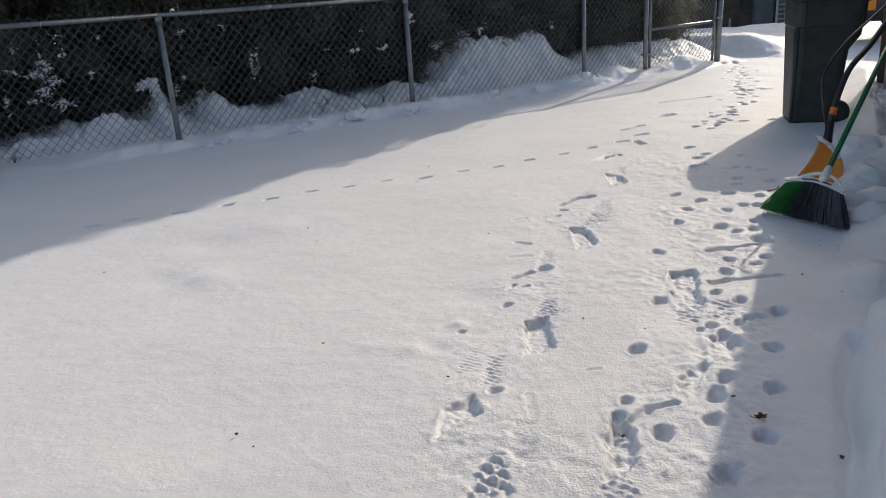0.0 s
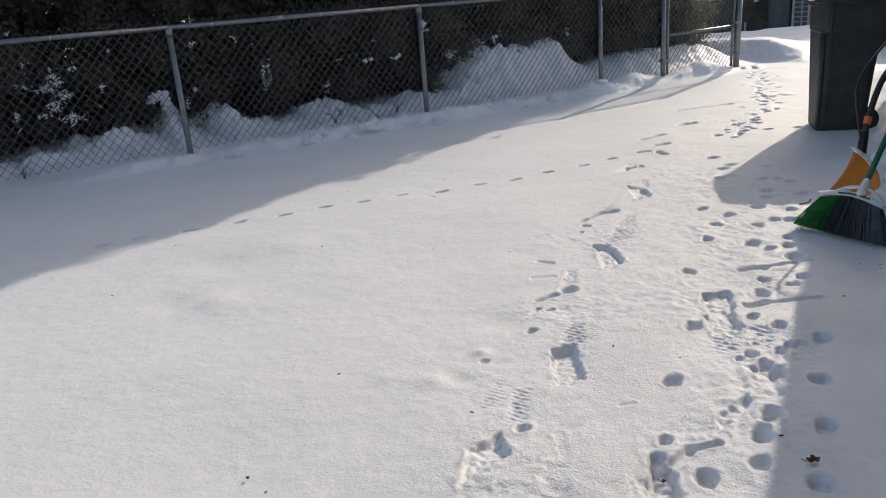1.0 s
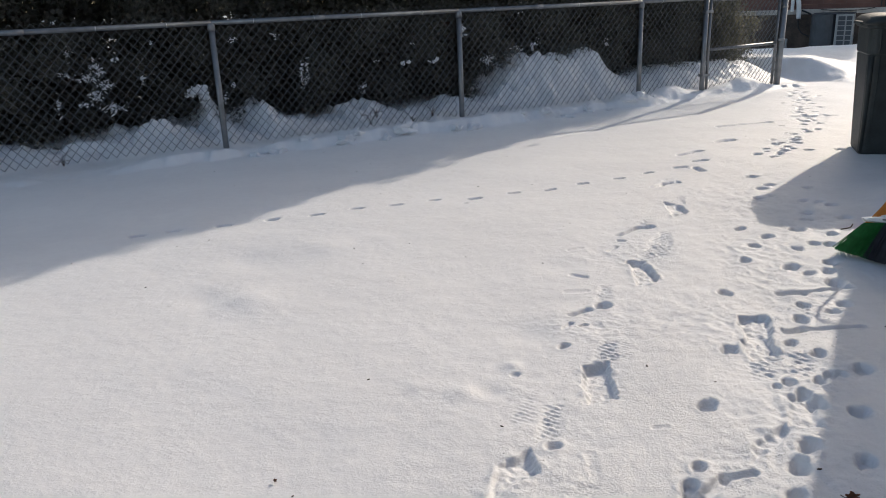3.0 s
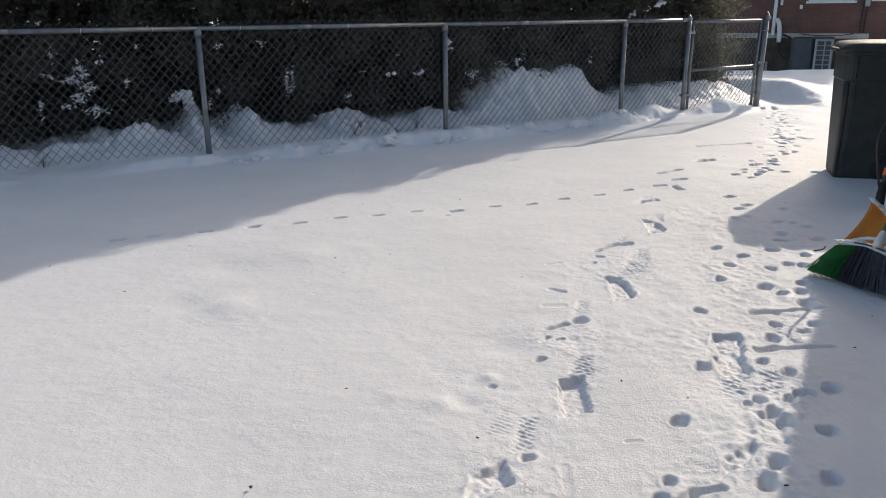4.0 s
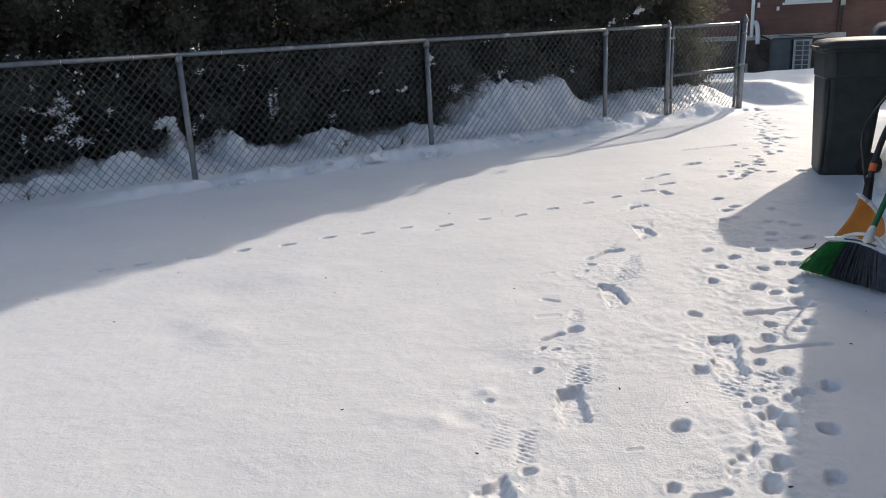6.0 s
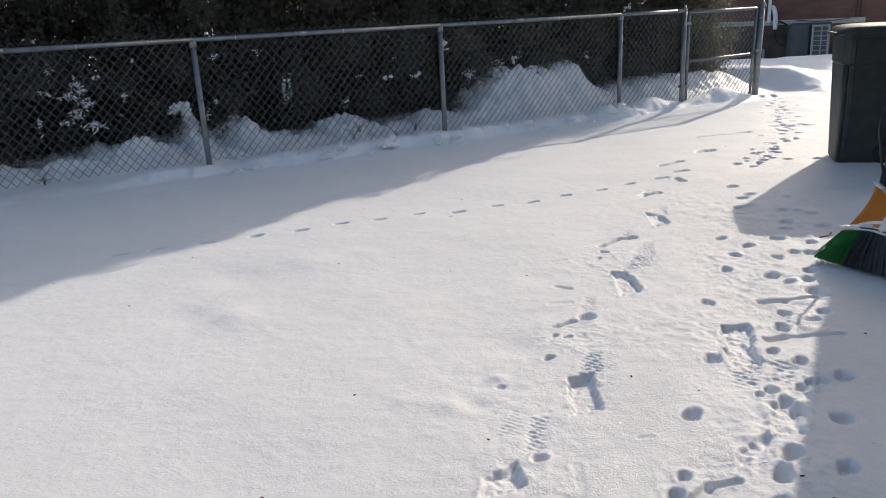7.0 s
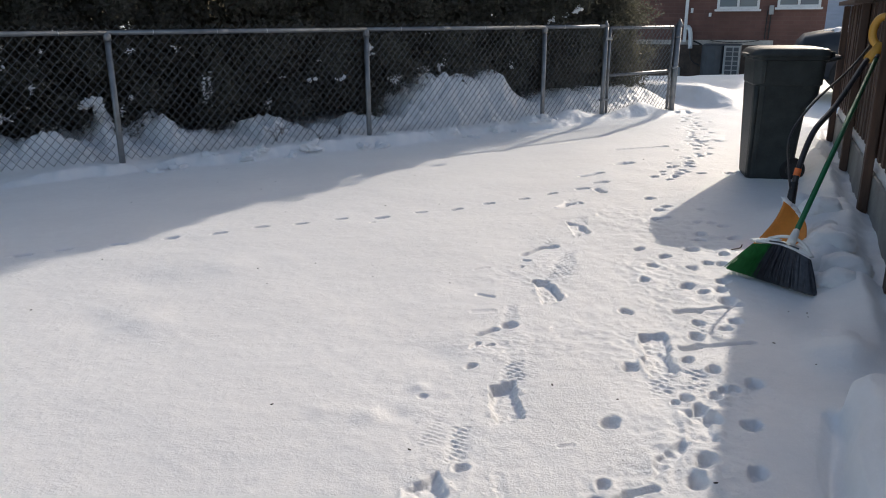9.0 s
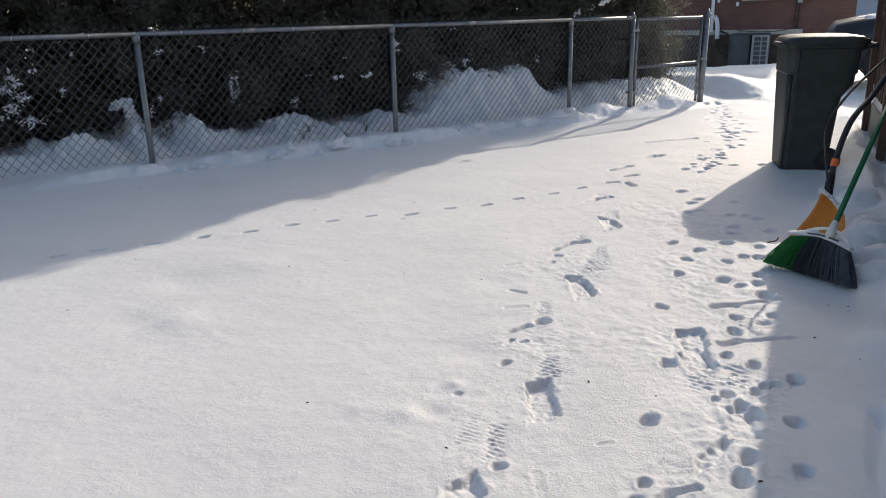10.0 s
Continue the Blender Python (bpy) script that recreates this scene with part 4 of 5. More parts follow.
for k, (s, z, sx, sz, d, n) in enumerate(((-0.31, 0.65, 0.06, 0.024, 0.70, 6), (0.08, 0.65, 0.065, 0.024, 0.70, 7), (0.46, 0.97, 0.035, 0.04, 0.72, 6), (0.50, 0.89, 0.03, 0.02, 0.72, 4), (-0.17, 0.84, 0.025, 0.012, 0.72, 3), (1.43, 0.74, 0.025, 0.07, 0.76, 8), (1.52, 0.77, 0.012, 0.06, 0.76, 6), (2.54, 0.68, 0.020, 0.09, 0.76, 8), (3.62, 1.37, 0.13, 0.030, 0.70, 9), (3.2, 1.24, 0.09, 0.026, 0.70, 7), (3.42, 1.30, 0.09, 0.024, 0.70, 6),
                                               (1.22, 1.10, 0.03, 0.015, 0.70, 3), (-3.63, 1.22, 0.05, 0.018, 0.72, 4), (-3.14, 0.88, 0.045, 0.014, 0.72, 5), (-0.60, 0.69, 0.035, 0.012, 0.74, 5), (2.2, 1.3, 0.02, 0.012, 0.72, 3))):
    ob = part("white_clump", caught_snow(k + 2, sx, sz, n), SNOW, None, smooth=True, m=pose(*by_fence(s, d, z), 0, -14 if 1.2 < z and s > 3 else 0, FENCE_YAW))
    tagged(ob, "small clump of snow caught in cedar branches", "snow", "snow clumps in the hedge", "stuff")
# white crumbs modelled for the sun gleaming through gaps in the hedge
for k, (s, z, sx, sz, n) in enumerate(((-3.33, 0.81, 0.05, 0.06, 30), (-3.41, 0.73, 0.07, 0.03, 26), (-3.27, 0.66, 0.05, 0.05, 26), (-3.37, 0.57, 0.05, 0.06, 26), (-3.24, 0.46, 0.09, 0.04, 24), (-3.54, 0.94, 0.025, 0.05, 10), (-3.58, 0.77, 0.06, 0.02, 10), (-3.48, 0.51, 0.05, 0.02, 9), (-3.68, 0.52, 0.02, 0.06, 12), (-2.95, 0.68, 0.015, 0.05, 8), (-2.83, 1.0, 0.015, 0.02, 4),
                                          (-2.09, 0.99, 0.03, 0.03, 6), (-2.12, 0.57, 0.02, 0.03, 7), (-2.22, 0.44, 0.025, 0.05, 10), (-1.65, 0.99, 0.03, 0.03, 5))):
    bm = bmesh.new()
    rg = random.Random(k)
    for q in range(2 * n):
        bmesh.ops.create_icosphere(bm, subdivisions=1, radius=rg.uniform(0.003, 0.0075), matrix=Matrix.Translation((rg.gauss(0, 0.6) * sx, rg.uniform(-0.06, 0.06), rg.gauss(0, 0.6) * sz)) @ Matrix.Rotation(rg.uniform(-1.2, 1.2), 4, 'Y') @ Matrix.Diagonal((rg.uniform(1, 4.5), 1, rg.uniform(0.5, 1.0), 1)))
    ob = part("white_clump", bm, SNOW, None, m=pose(*by_fence(s, 0.74, z), 0, 0, FENCE_YAW))
    tagged(ob, "loose white crumbs standing for sun gleams through the cedars", "snow", "snow clumps in the hedge", "stuff")

# finer crumbs, also put in for bright sunlit gaps between the twigs
for k, (s, z, sx, sz, n) in enumerate(((-1.43, 0.61, 0.008, 0.10, 16), (-1.37, 0.62, 0.008, 0.10, 16), (-1.40, 0.71, 0.03, 0.012, 8), (-1.40, 0.53, 0.02, 0.015, 6), (-0.77, 0.43, 0.035, 0.05, 12), (0.80, 0.60, 0.07, 0.05, 26), (1.11, 0.62, 0.06, 0.06, 26), (0.94, 0.45, 0.06, 0.05, 16), (1.2, 0.70, 0.05, 0.03, 12))):
    bm = bmesh.new()
    rg = random.Random(k + 300)
    for q in range(2 * n):
        bmesh.ops.create_icosphere(bm, subdivisions=1, radius=rg.uniform(0.003, 0.0075), matrix=Matrix.Translation((rg.gauss(0, 0.6) * sx, rg.uniform(-0.05, 0.05), rg.gauss(0, 0.6) * sz)) @ Matrix.Rotation(rg.uniform(-1.2, 1.2), 4, 'Y') @ Matrix.Diagonal((rg.uniform(1, 4.0), 1, rg.uniform(0.5, 1.0), 1)))
    ob = part("white_clump", bm, SNOW, None, m=pose(*by_fence(s, 0.74, z), 0, 0, FENCE_YAW))
    tagged(ob, "fine white crumbs standing for sunlight between cedar twigs", "snow", "snow clumps in the hedge", "stuff")

# a larger arc of snow sagging off a branch
bm = bmesh.new()
for k in range(9):
    t = k / 8
    q = Vector((-0.10 + 0.15 * min(1, 2 * t), 0.02 * math.sin(5 * t), 0.03 + 0.05 * math.sin(2.6 * t) - 0.22 * max(0, t - 0.35) ** 1.1))
    g = bmesh.ops.create_icosphere(bm, subdivisions=4, radius=1.0)
    r = 0.018 + 0.024 * math.sin(2.9 * t + 0.15)
    for v in g["verts"]:
        f = 1 + 0.85 * noise.fractal(v.co * 1.3 + q * 30, 0.6, 2.0, 6)
        v.co = q + v.co * r * f
ob = part("white_clump", bm, SNOW, None, smooth=True, m=pose(*by_fence(-2.47, 0.74, 0.48), 0, 0, FENCE_YAW))
tagged(ob, "arc of snow sagging from a low cedar branch", "snow", "snow clumps in the hedge", "stuff")

# dry weeds at the foot of the fence
for k, (s, d) in enumerate(((-0.98, 0.10), (-0.90, 0.14), (-0.55, 0.05), (-0.30, 0.08), (-3.75, 0.25))):
    rg = random.Random(k + 40)
    bm = bmesh.new()
    for q in range(7):
        a, L = rg.uniform(0, 6.28), rg.uniform(0.06, 0.17)
        tube(bm, glide([(0, 0, -0.03), (0.2 * L * math.cos(a), 0.2 * L * math.sin(a), 0.5 * L), (0.7 * L * math.cos(a), 0.7 * L * math.sin(a), L * rg.uniform(0.5, 1.0))], 3), 0.0022, 5)
    p = by_fence(s, d, 0)
    ob = part("dry_weed", bm, TWIG, None, m=pose(p.x, p.y, snow_z(p.x, p.y), 0, 0, 40 * k))
    tagged(ob, "tuft of dry brown weed stalks poking out of snow", "weed", "weeds at the fence")


# ---- concrete kerb and boarded fence ----
WALL_YAW = math.degrees(math.atan2(WALL_U.y, WALL_U.x))
kerb_m = pose(WALL_0.x, WALL_0.y, 0, 0, 0, WALL_YAW)
kerb = part("kerb", boxed(-2.2, -0.13, -0.2, 4.6, 0.0, 0.30, 0.012), CONCRETE, m=kerb_m)
tagged(kerb, "low grey concrete kerb under the boarded fence", "kerb", kind="structure")
ks = bmesh.new()
sec = []
for k in range(130):
    x = -2.2 + 6.8 * k / 129
    t = 0.072 + 0.032 * noise.noise((x * 2.3, 2, 0)) + 0.018 * noise.noise((x * 8, 5, 0))
    sec.append([(x, -0.30, 0.25), (x, -0.02 + 0.01 * noise.noise((x * 7, 1, 1)), 0.297), (x, -0.035, 0.305 + t), (x, -0.12, 0.33 + t * 1.3), (x, -0.30, 0.34)])
loft(ks, sec)
ksn = part("kerb_snow", ks, SNOW, smooth=True, m=kerb_m)
tagged(ksn, "uneven strip of snow lying along the kerb", "snow", kind="structure")

wood_fence = thing("wooden_fence", kerb_m, "dark brown stained wooden fence of upright boards", "fence")
for a in (-1.9, -0.45, 1.05, 2.62, 4.42):
    part("post", boxed(a - 0.045, 0.004, -0.1, a + 0.045, 0.060, 1.37 + (0.15 if a < 2 else 0), 0.006), WOOD, wood_fence)
# unseen fence top: raised, sloped and filled in to shape the shadow on the snow
part("cap_rail", boxed(-2.0, -0.09, 1.525, 1.90, 0.11, 1.56, 0.006), WOOD, wood_fence)
slope = bmesh.new()
loft(slope, [[(x, -0.09, z - 0.035), (x, 0.11, z - 0.035), (x, 0.11, z), (x, -0.09, z)] for x, z in ((1.903, 1.56), (2.75, 1.41))])
part("cap_rail", slope, WOOD, wood_fence)
wedge = bmesh.new()
loft(wedge, [[(x, -0.044, 1.374), (x, -0.02, 1.374), (x, -0.02, z), (x, -0.044, z)] for x, z in ((1.903, 1.522), (2.72, 1.378))])
part("skirt_board", wedge, WOOD, wood_fence)
part("cap_rail", boxed(2.753, -0.09, 1.375, 4.52, 0.11, 1.41, 0.006), WOOD, wood_fence)
part("cross_rail", boxed(-2.0, -0.085, 1.42, 1.90, -0.047, 1.50, 0.004), WOOD, wood_fence)
part("skirt_board", boxed(-2.0, -0.044, 1.376, 1.90, -0.02, 1.523, 0.004), WOOD, wood_fence)
for z in (0.50, 1.20):
    part("cross_rail", boxed(-2.0, -0.085, z, 4.5, -0.047, z + 0.085, 0.004), WOOD, wood_fence)
board_me = bpy.data.meshes.new("board")
bb = boxed(-0.046, -0.012, 0.0, 0.046, 0.012, 0.975, 0.004)
bb.to_mesh(board_me)
bb.free()
board_me.materials.append(WOOD)
for k in range(65):
    ob = new("board", board_me)
    ob.parent = wood_fence
    ob.matrix_basis = pose(-1.97 + 0.1005 * k + random.uniform(-0.003, 0.003), -0.032 + (0.017 if k % 2 else 0.0), 0.397 + random.uniform(-0.004, 0.004), random.uniform(-0.4, 0.4), random.uniform(-0.35, 0.35), random.uniform(-2, 2))


# ---- wheeled bin ----
def wheeled_bin():
    b = thing("wheeled_bin", pose(2.99, 6.45, -0.012, 0, 0, 166), "dark green-black plastic wheeled bin with closed lid on snow", "bin")
    bm = bmesh.new()
    loft(bm, [rounded(-0.13, 0.205, -0.195, 0.195, 0.0, 0.05, 7), rounded(-0.145, 0.215, -0.205, 0.205, 0.025, 0.06, 7), rounded(-0.175, 0.222, -0.238, 0.238, 0.48, 0.065, 7), rounded(-0.185, 0.225, -0.245, 0.245, 0.58, 0.065, 7), rounded(-0.262, 0.228, -0.252, 0.252, 0.69, 0.065, 7), rounded(-0.268, 0.230, -0.258, 0.258, 0.765, 0.065, 7)])
    body = part("body", bm, BIN, b, smooth=False)
    collar = bmesh.new()
    loft(collar, [rounded(-0.272, 0.235, -0.262, 0.262, 0.762, 0.07, 7), rounded(-0.280, 0.243, -0.272, 0.272, 0.772, 0.07, 7), rounded(-0.284, 0.246, -0.280, 0.280, 0.955, 0.07, 7), rounded(-0.298, 0.262, -0.296, 0.296, 0.962, 0.075, 7), rounded(-0.300, 0.264, -0.298, 0.298, 0.992, 0.075, 7)])
    part("collar", collar, BIN, b, "upright upper band with a rolled rim")
    lid = bmesh.new()
    loft(lid, [rounded(-0.305, 0.272, -0.305, 0.305, 0.985, 0.08, 9), rounded(-0.312, 0.284, -0.312, 0.312, 0.990, 0.085, 9), rounded(-0.310, 0.276, -0.308, 0.308, 1.006, 0.085, 9), rounded(-0.302, 0.250, -0.298, 0.298, 1.034, 0.085, 9), rounded(-0.290, 0.235, -0.285, 0.285, 1.044, 0.085, 9), rounded(-0.24, 0.18, -0.225, 0.225, 1.054, 0.09, 9), rounded(-0.14, 0.08, -0.12, 0.12, 1.060, 0.08, 9)])
    l = part("lid", lid, BIN, b, smooth=True)
    part("lid_lip", boxed(0.262, -0.15, 0.978, 0.300, 0.15, 1.004, 0.012), BIN, l)
    # rounded corner columns on the front, with a groove beside each
    for y in (1, -1):
        part("corner_rib", tubed([(0.192, y * 0.180, 0.03), (0.204, y * 0.222, 0.52), (0.210, y * 0.240, 0.755)], [0.018, 0.020, 0.022], 10), BIN, b, smooth=True)
        part("side_rib", tubed([(0.150, y * 0.201, 0.05), (0.152, y * 0.237, 0.52), (0.152, y * 0.252, 0.755)], [0.006, 0.0065, 0.007], 8), BIN, b, smooth=True)
        part("collar_rib", tubed([(0.165, y * 0.270, 0.78), (0.166, y * 0.279, 0.95)], 0.009, 8), BIN, b, smooth=True)
    h = bmesh.new()
    tube(h, glide([(-0.28, 0.22, 0.95), (-0.37, 0.22, 0.975), (-0.385, 0.18, 0.98), (-0.385, -0.18, 0.98), (-0.37, -0.22, 0.975), (-0.28, -0.22, 0.95)], 5), 0.016, 10)
    part("handle", h, BIN_DARK, b, smooth=True)
    for y in (0.16, -0.16):
        part("hinge", boxed(-0.35, y - 0.03, 0.97, -0.305, y + 0.03, 1.025, 0.008), BIN, l)
    part("axle", tubed([(-0.135, -0.20, 0.088), (-0.135, 0.20, 0.088)], 0.012, 10), GALV, b)
    for y in (0.225, -0.225):
        w = bmesh.new()
        lathe(w, [(0.06, -0.025), (0.085, -0.025), (0.098, -0.012), (0.098, 0.012), (0.085, 0.025), (0.06, 0.025)], 28)
        wh = part("wheel", w, RUBBER, b, m=pose(-0.135, y * 0.88, 0.088, 90))
        hub = bmesh.new()
        lathe(hub, [(0.02, -0.03), (0.055, -0.027), (0.055, 0.027), (0.02, 0.03)], 20)
        part("hub", hub, BIN_DARK, wh)
    return b


wheeled_bin()


# ---- broom ----
def broom():
    """An angled broom: its head stands on the snow and its handle leans on the boards."""
    base = Vector((1.735, 3.692, 0.002))
    b = thing("broom", pose(*base), "angled push broom with green handle and green and grey bristles", "broom")
    e = Vector((0.24, -0.42, 0)).normalized()      # along the sweep edge
    up = Vector((0.30, 0.24, 0.92)).normalized()
    axis_top = Vector((1.03, 1.09, 1.02))
    nrm = e.cross(up).normalized()
    neck = up * 0.258 + e * 0.055
    rg = random.Random(4)
    for name, u0, u1, material, lab, count in (("green_bristles", -0.245, -0.075, BRISTLE_G, "bright green bristles", 420), ("grey_bristles", -0.075, 0.245, BRISTLE_D, "dark grey bristles", 760)):
        bm = bmesh.new()
        for k in range(count):
            u = u0 + (u1 - u0) * (k + rg.random()) / count
            off = rg.uniform(-0.028, 0.028)
            foot = e * u + nrm * (off * 1.5) + up * (0.012 * rg.random())
            head = e * (u * 0.62 + 0.012) + nrm * off * 0.8 + up * (0.165 + 0.035 * (1 - abs(u) / 0.245))
            mid = (foot + head) / 2 + e * rg.uniform(-0.004, 0.004) + nrm * off * 0.25
            tube(bm, [head, mid, foot + e * rg.uniform(-0.008, 0.008)], [0.0022, 0.002, 0.0016], 3, closed=False)
        part(name, bm, material, b, lab)
    cap = bmesh.new()
    secs = []
    for k in range(13):
        q = -1 + 2 * k / 12
        u = q * 0.165
        zc = 0.190 + 0.028 * (1 - q * q) ** 0.8
        lo = 0.176 + 0.018 * (1 - abs(q))
        hw = 0.029 - 0.009 * abs(q)
        c = e * (u + 0.012)
        secs.append([c + up * lo - nrm * hw, c + up * lo + nrm * hw, c + up * (zc - 0.012) + nrm * hw * 0.75, c + up * zc, c + up * (zc - 0.012) - nrm * hw * 0.75])
    loft(cap, secs)
    hd = part("broom_head", cap, WHITE_P, b, "white plastic broom head")
    part("arch", tubed(glide([e * -0.075 + up * 0.212, e * -0.01 + up * 0.238, e * 0.06 + up * 0.245, e * 0.125 + up * 0.222, e * 0.172 + up * 0.176], 6), 0.0085, 8), WHITE_P, hd, smooth=True)
    slit = bmesh.new()
    for s in (1, -1):
        tube(slit, glide([e * -0.05 + up * 0.200 + nrm * 0.024 * s, e * 0.03 + up * 0.206 + nrm * 0.024 * s, e * 0.11 + up * 0.198 + nrm * 0.022 * s], 5), 0.004, 6)
    part("slot", slit, BRISTLE_D, hd)
    d = (axis_top - neck).normalized()
    part("socket", tubed([neck - d * 0.06, neck + d * 0.015, neck + d * 0.035], [0.022, 0.018, 0.016], 14), WHITE_P, b, smooth=True)
    part("handle", tubed([neck + d * 0.03, axis_top], 0.0135, 14), GREEN, b, "green painted metal handle", smooth=True)
    part("end_grip", tubed([axis_top, axis_top + d * 0.05], [0.0155, 0.012], 12), BIN_DARK, b, smooth=True)
    return b


broom()
for k, (u, z, sx, sz) in enumerate(((-0.125, 0.193, 0.040, 0.007), (-0.08, 0.204, 0.036, 0.008), (-0.035, 0.212, 0.03, 0.007))):
    ob = part("white_clump", lump(k + 41, sx, 0.020, sz, 0.5, 3), SNOW, None, smooth=True, m=pose(1.735 + 0.496 * u + 0.303 * z, 3.692 - 0.868 * u + 0.242 * z, 0.002 + 0.929 * z, 0, -10, -60))
    tagged(ob, "thin dusting of frost on the broom head", "snow", "snow on the broom")


# ---- snow shovel ----
def shovel():
    base = Vector((1.99, 4.17, 0.0))
    b = thing("snow_shovel", pose(*base), "orange plastic snow shovel with bent dark shaft, snow on blade", "shovel")
    e = Vector((0.88, -0.47, 0.0)).normalized()
    lean = Vector((0.30, 0.28, 0.0))
    blade = bmesh.new()
    n, mcount, th = 12, 9, 0.006
    grid = {}
    for side in (0, 1):
        for i in range(n + 1):
            for j in range(mcount + 1):
                u, v = -0.19 + 0.38 * i / n, j / mcount
                bowl = 0.055 * (1 - (u / 0.19) ** 2) * (1 - 0.3 * v)
                back = lean.normalized() * (0.10 * v + bowl + 0.03 * v * v)
                rib = 0.006 * abs(math.sin(u * 50)) * (1 if 0.1 < v < 0.9 else 0)
                slim = 0.88 * ((1 - 0.95 * v ** 0.8 + 0.37 * v ** 3) if u < 0 else (0.70 - 0.35 * v ** 2.2))
                p = e * (u * slim + 0.035 * v) + back + Vector((0, 0, 0.29 * v - 0.14 * v * (i / n))) + lean.normalized() * (rib + (th if side else 0))
                grid[side, i, j] = blade.verts.new(p)
    for side in (0, 1):
        for i in range(n):
            for j in range(mcount):
                q = [grid[side, i, j], grid[side, i + 1, j], grid[side, i + 1, j + 1], grid[side, i, j + 1]]
                blade.faces.new(q if side else q[::-1])
    for i in range(n):
        blade.faces.new((grid[0, i, 0], grid[0, i + 1, 0], grid[1, i + 1, 0], grid[1, i, 0]))
        blade.faces.new((grid[0, i, mcount], grid[1, i, mcount], grid[1, i + 1, mcount], grid[0, i + 1, mcount]))
    for j in range(mcount):
        blade.faces.new((grid[0, 0, j], grid[1, 0, j], grid[1, 0, j + 1], grid[0, 0, j + 1]))
        blade.faces.new((grid[0, n, j], grid[0, n, j + 1], grid[1, n, j + 1], grid[1, n, j]))
    part("blade", blade, ORANGE, b, "curved orange plastic blade", smooth=True)
    rel = lambda x, y, z: Vector((x, y, z)) - base
    shaft = glide([rel(2.13, 4.37, 0.16), rel(2.16, 4.39, 0.30), rel(2.18, 4.41, 0.42), rel(2.29, 4.50, 0.63), rel(2.50, 4.67, 0.77), rel(2.82, 4.94, 1.04)], 6)
    part("shaft", tubed(shaft, 0.0165, 12), SHAFT, b, "bent dark metal shaft", smooth=True)
    part("lower_sleeve", tubed([rel(2.12, 4.36, 0.10), rel(2.145, 4.38, 0.22), rel(2.165, 4.40, 0.36)], [0.030, 0.027, 0.021], 12), BIN_DARK, b, smooth=True)
    part("tape_band", tubed([rel(2.173, 4.405, 0.395), rel(2.185, 4.414, 0.435)], 0.0195, 12), TAPE, b, "bright orange band")
    helper = glide([rel(2.13, 4.37, 0.33), rel(2.08, 4.32, 0.46), rel(2.06, 4.31, 0.64), rel(2.25, 4.47, 0.80), rel(2.58, 4.74, 0.96), rel(2.80, 4.92, 1.10)], 6)
    part("helper_bar", tubed(helper, 0.007, 10), SHAFT, b, "thin bent helper bar", smooth=True)
    g0, d = rel(2.875, 4.93, 1.07), Vector((0.05, 0.05, 0.30)).normalized()
    g = bmesh.new()
    s = Vector((0.82, -0.57, 0)).normalized()
    tube(g, glide([g0, g0 + d * 0.07 + s * 0.055, g0 + d * 0.15 + s * 0.060, g0 + d * 0.20 + s * 0.03, g0 + d * 0.20 - s * 0.03, g0 + d * 0.15 - s * 0.060, g0 + d * 0.07 - s * 0.055, g0 + d * 0.005], 5), 0.024, 10)
    tube(g, [rel(2.80, 4.925, 1.01), g0 + d * 0.03], [0.030, 0.036], 12)
    part("grip", g, YELLOW, b, "yellow plastic D-shaped grip", smooth=True)
    return b


shovel()
for k, (x, y, z, sx, sy, sz, ry) in enumerate(((2.070, 4.275, 0.276, 0.032, 0.016, 0.016, 38), (2.112, 4.272, 0.240, 0.036, 0.017, 0.016, 44), (2.146, 4.252, 0.194, 0.032, 0.015, 0.014, 46))):
    ob = part("white_clump", lump(k + 31, sx, sy, sz, 0.4, 3), SNOW, None, smooth=True, m=pose(x, y, z, 0, ry, -34))
    tagged(ob, "thin cap of snow on the shovel blade's edge", "snow", "snow on the shovel")


# ---- lumps of thrown snow beside the boards ----
for k, (x, y, sx, sy, sz) in enumerate(((2.03, 3.60, 0.10, 0.07, 0.09), (2.14, 3.74, 0.09, 0.10, 0.11), (2.05, 3.84, 0.07, 0.06, 0.08), (2.22, 4.02, 0.10, 0.08, 0.10), (2.33, 4.22, 0.09, 0.11, 0.09), (2.52, 4.72, 0.09, 0.10, 0.10), (2.42, 4.45, 0.07, 0.06, 0.08), (1.72, 2.98, 0.08, 0.10, 0.05), (2.75, 5.35, 0.10, 0.12, 0.10))):
    ob = part("snow_chunk", lump(k + 60, 1.25 * sx, 1.25 * sy, 0.85 * sz, 0.16, 4), SNOW, None, smooth=True, m=pose(x, y, snow_z(x, y) - 0.035, 0, 0, 50 * k))
    tagged(ob, "rough lump of thrown snow beside the boarded fence", "snow", "thrown snow lumps")

# ---- crumbled snow along the chain-link fence ----
rg = random.Random(77)
for k in range(18):
    q, d = -2.3 + 0.29 * k + rg.uniform(-0.12, 0.12), rg.uniform(-0.20, -0.06)
    p = by_fence(q, d, 0)
    r = rg.uniform(0.035, 0.085)
    ob = part("snow_chunk", lump(k + 90, r * rg.uniform(1.0, 1.9), r, r * 0.9, 0.65, 4), SNOW, None, smooth=True, m=pose(p.x, p.y, snow_z(p.x, p.y) - 0.4 * r, 0, 0, FENCE_YAW + rg.uniform(-40, 40)))
    tagged(ob, "crumbled lump of snow at the foot of the fence", "snow", "snow lumps at the fence")

# ---- unseen plain wall beside the start of the walk, added to block sky light ----
near_wall = part("sky_blocking_wall", boxed(-12.0, -3.0, -0.2, -2.12, -0.16, 5.6, 0.01), BRICK, m=kerb_m)
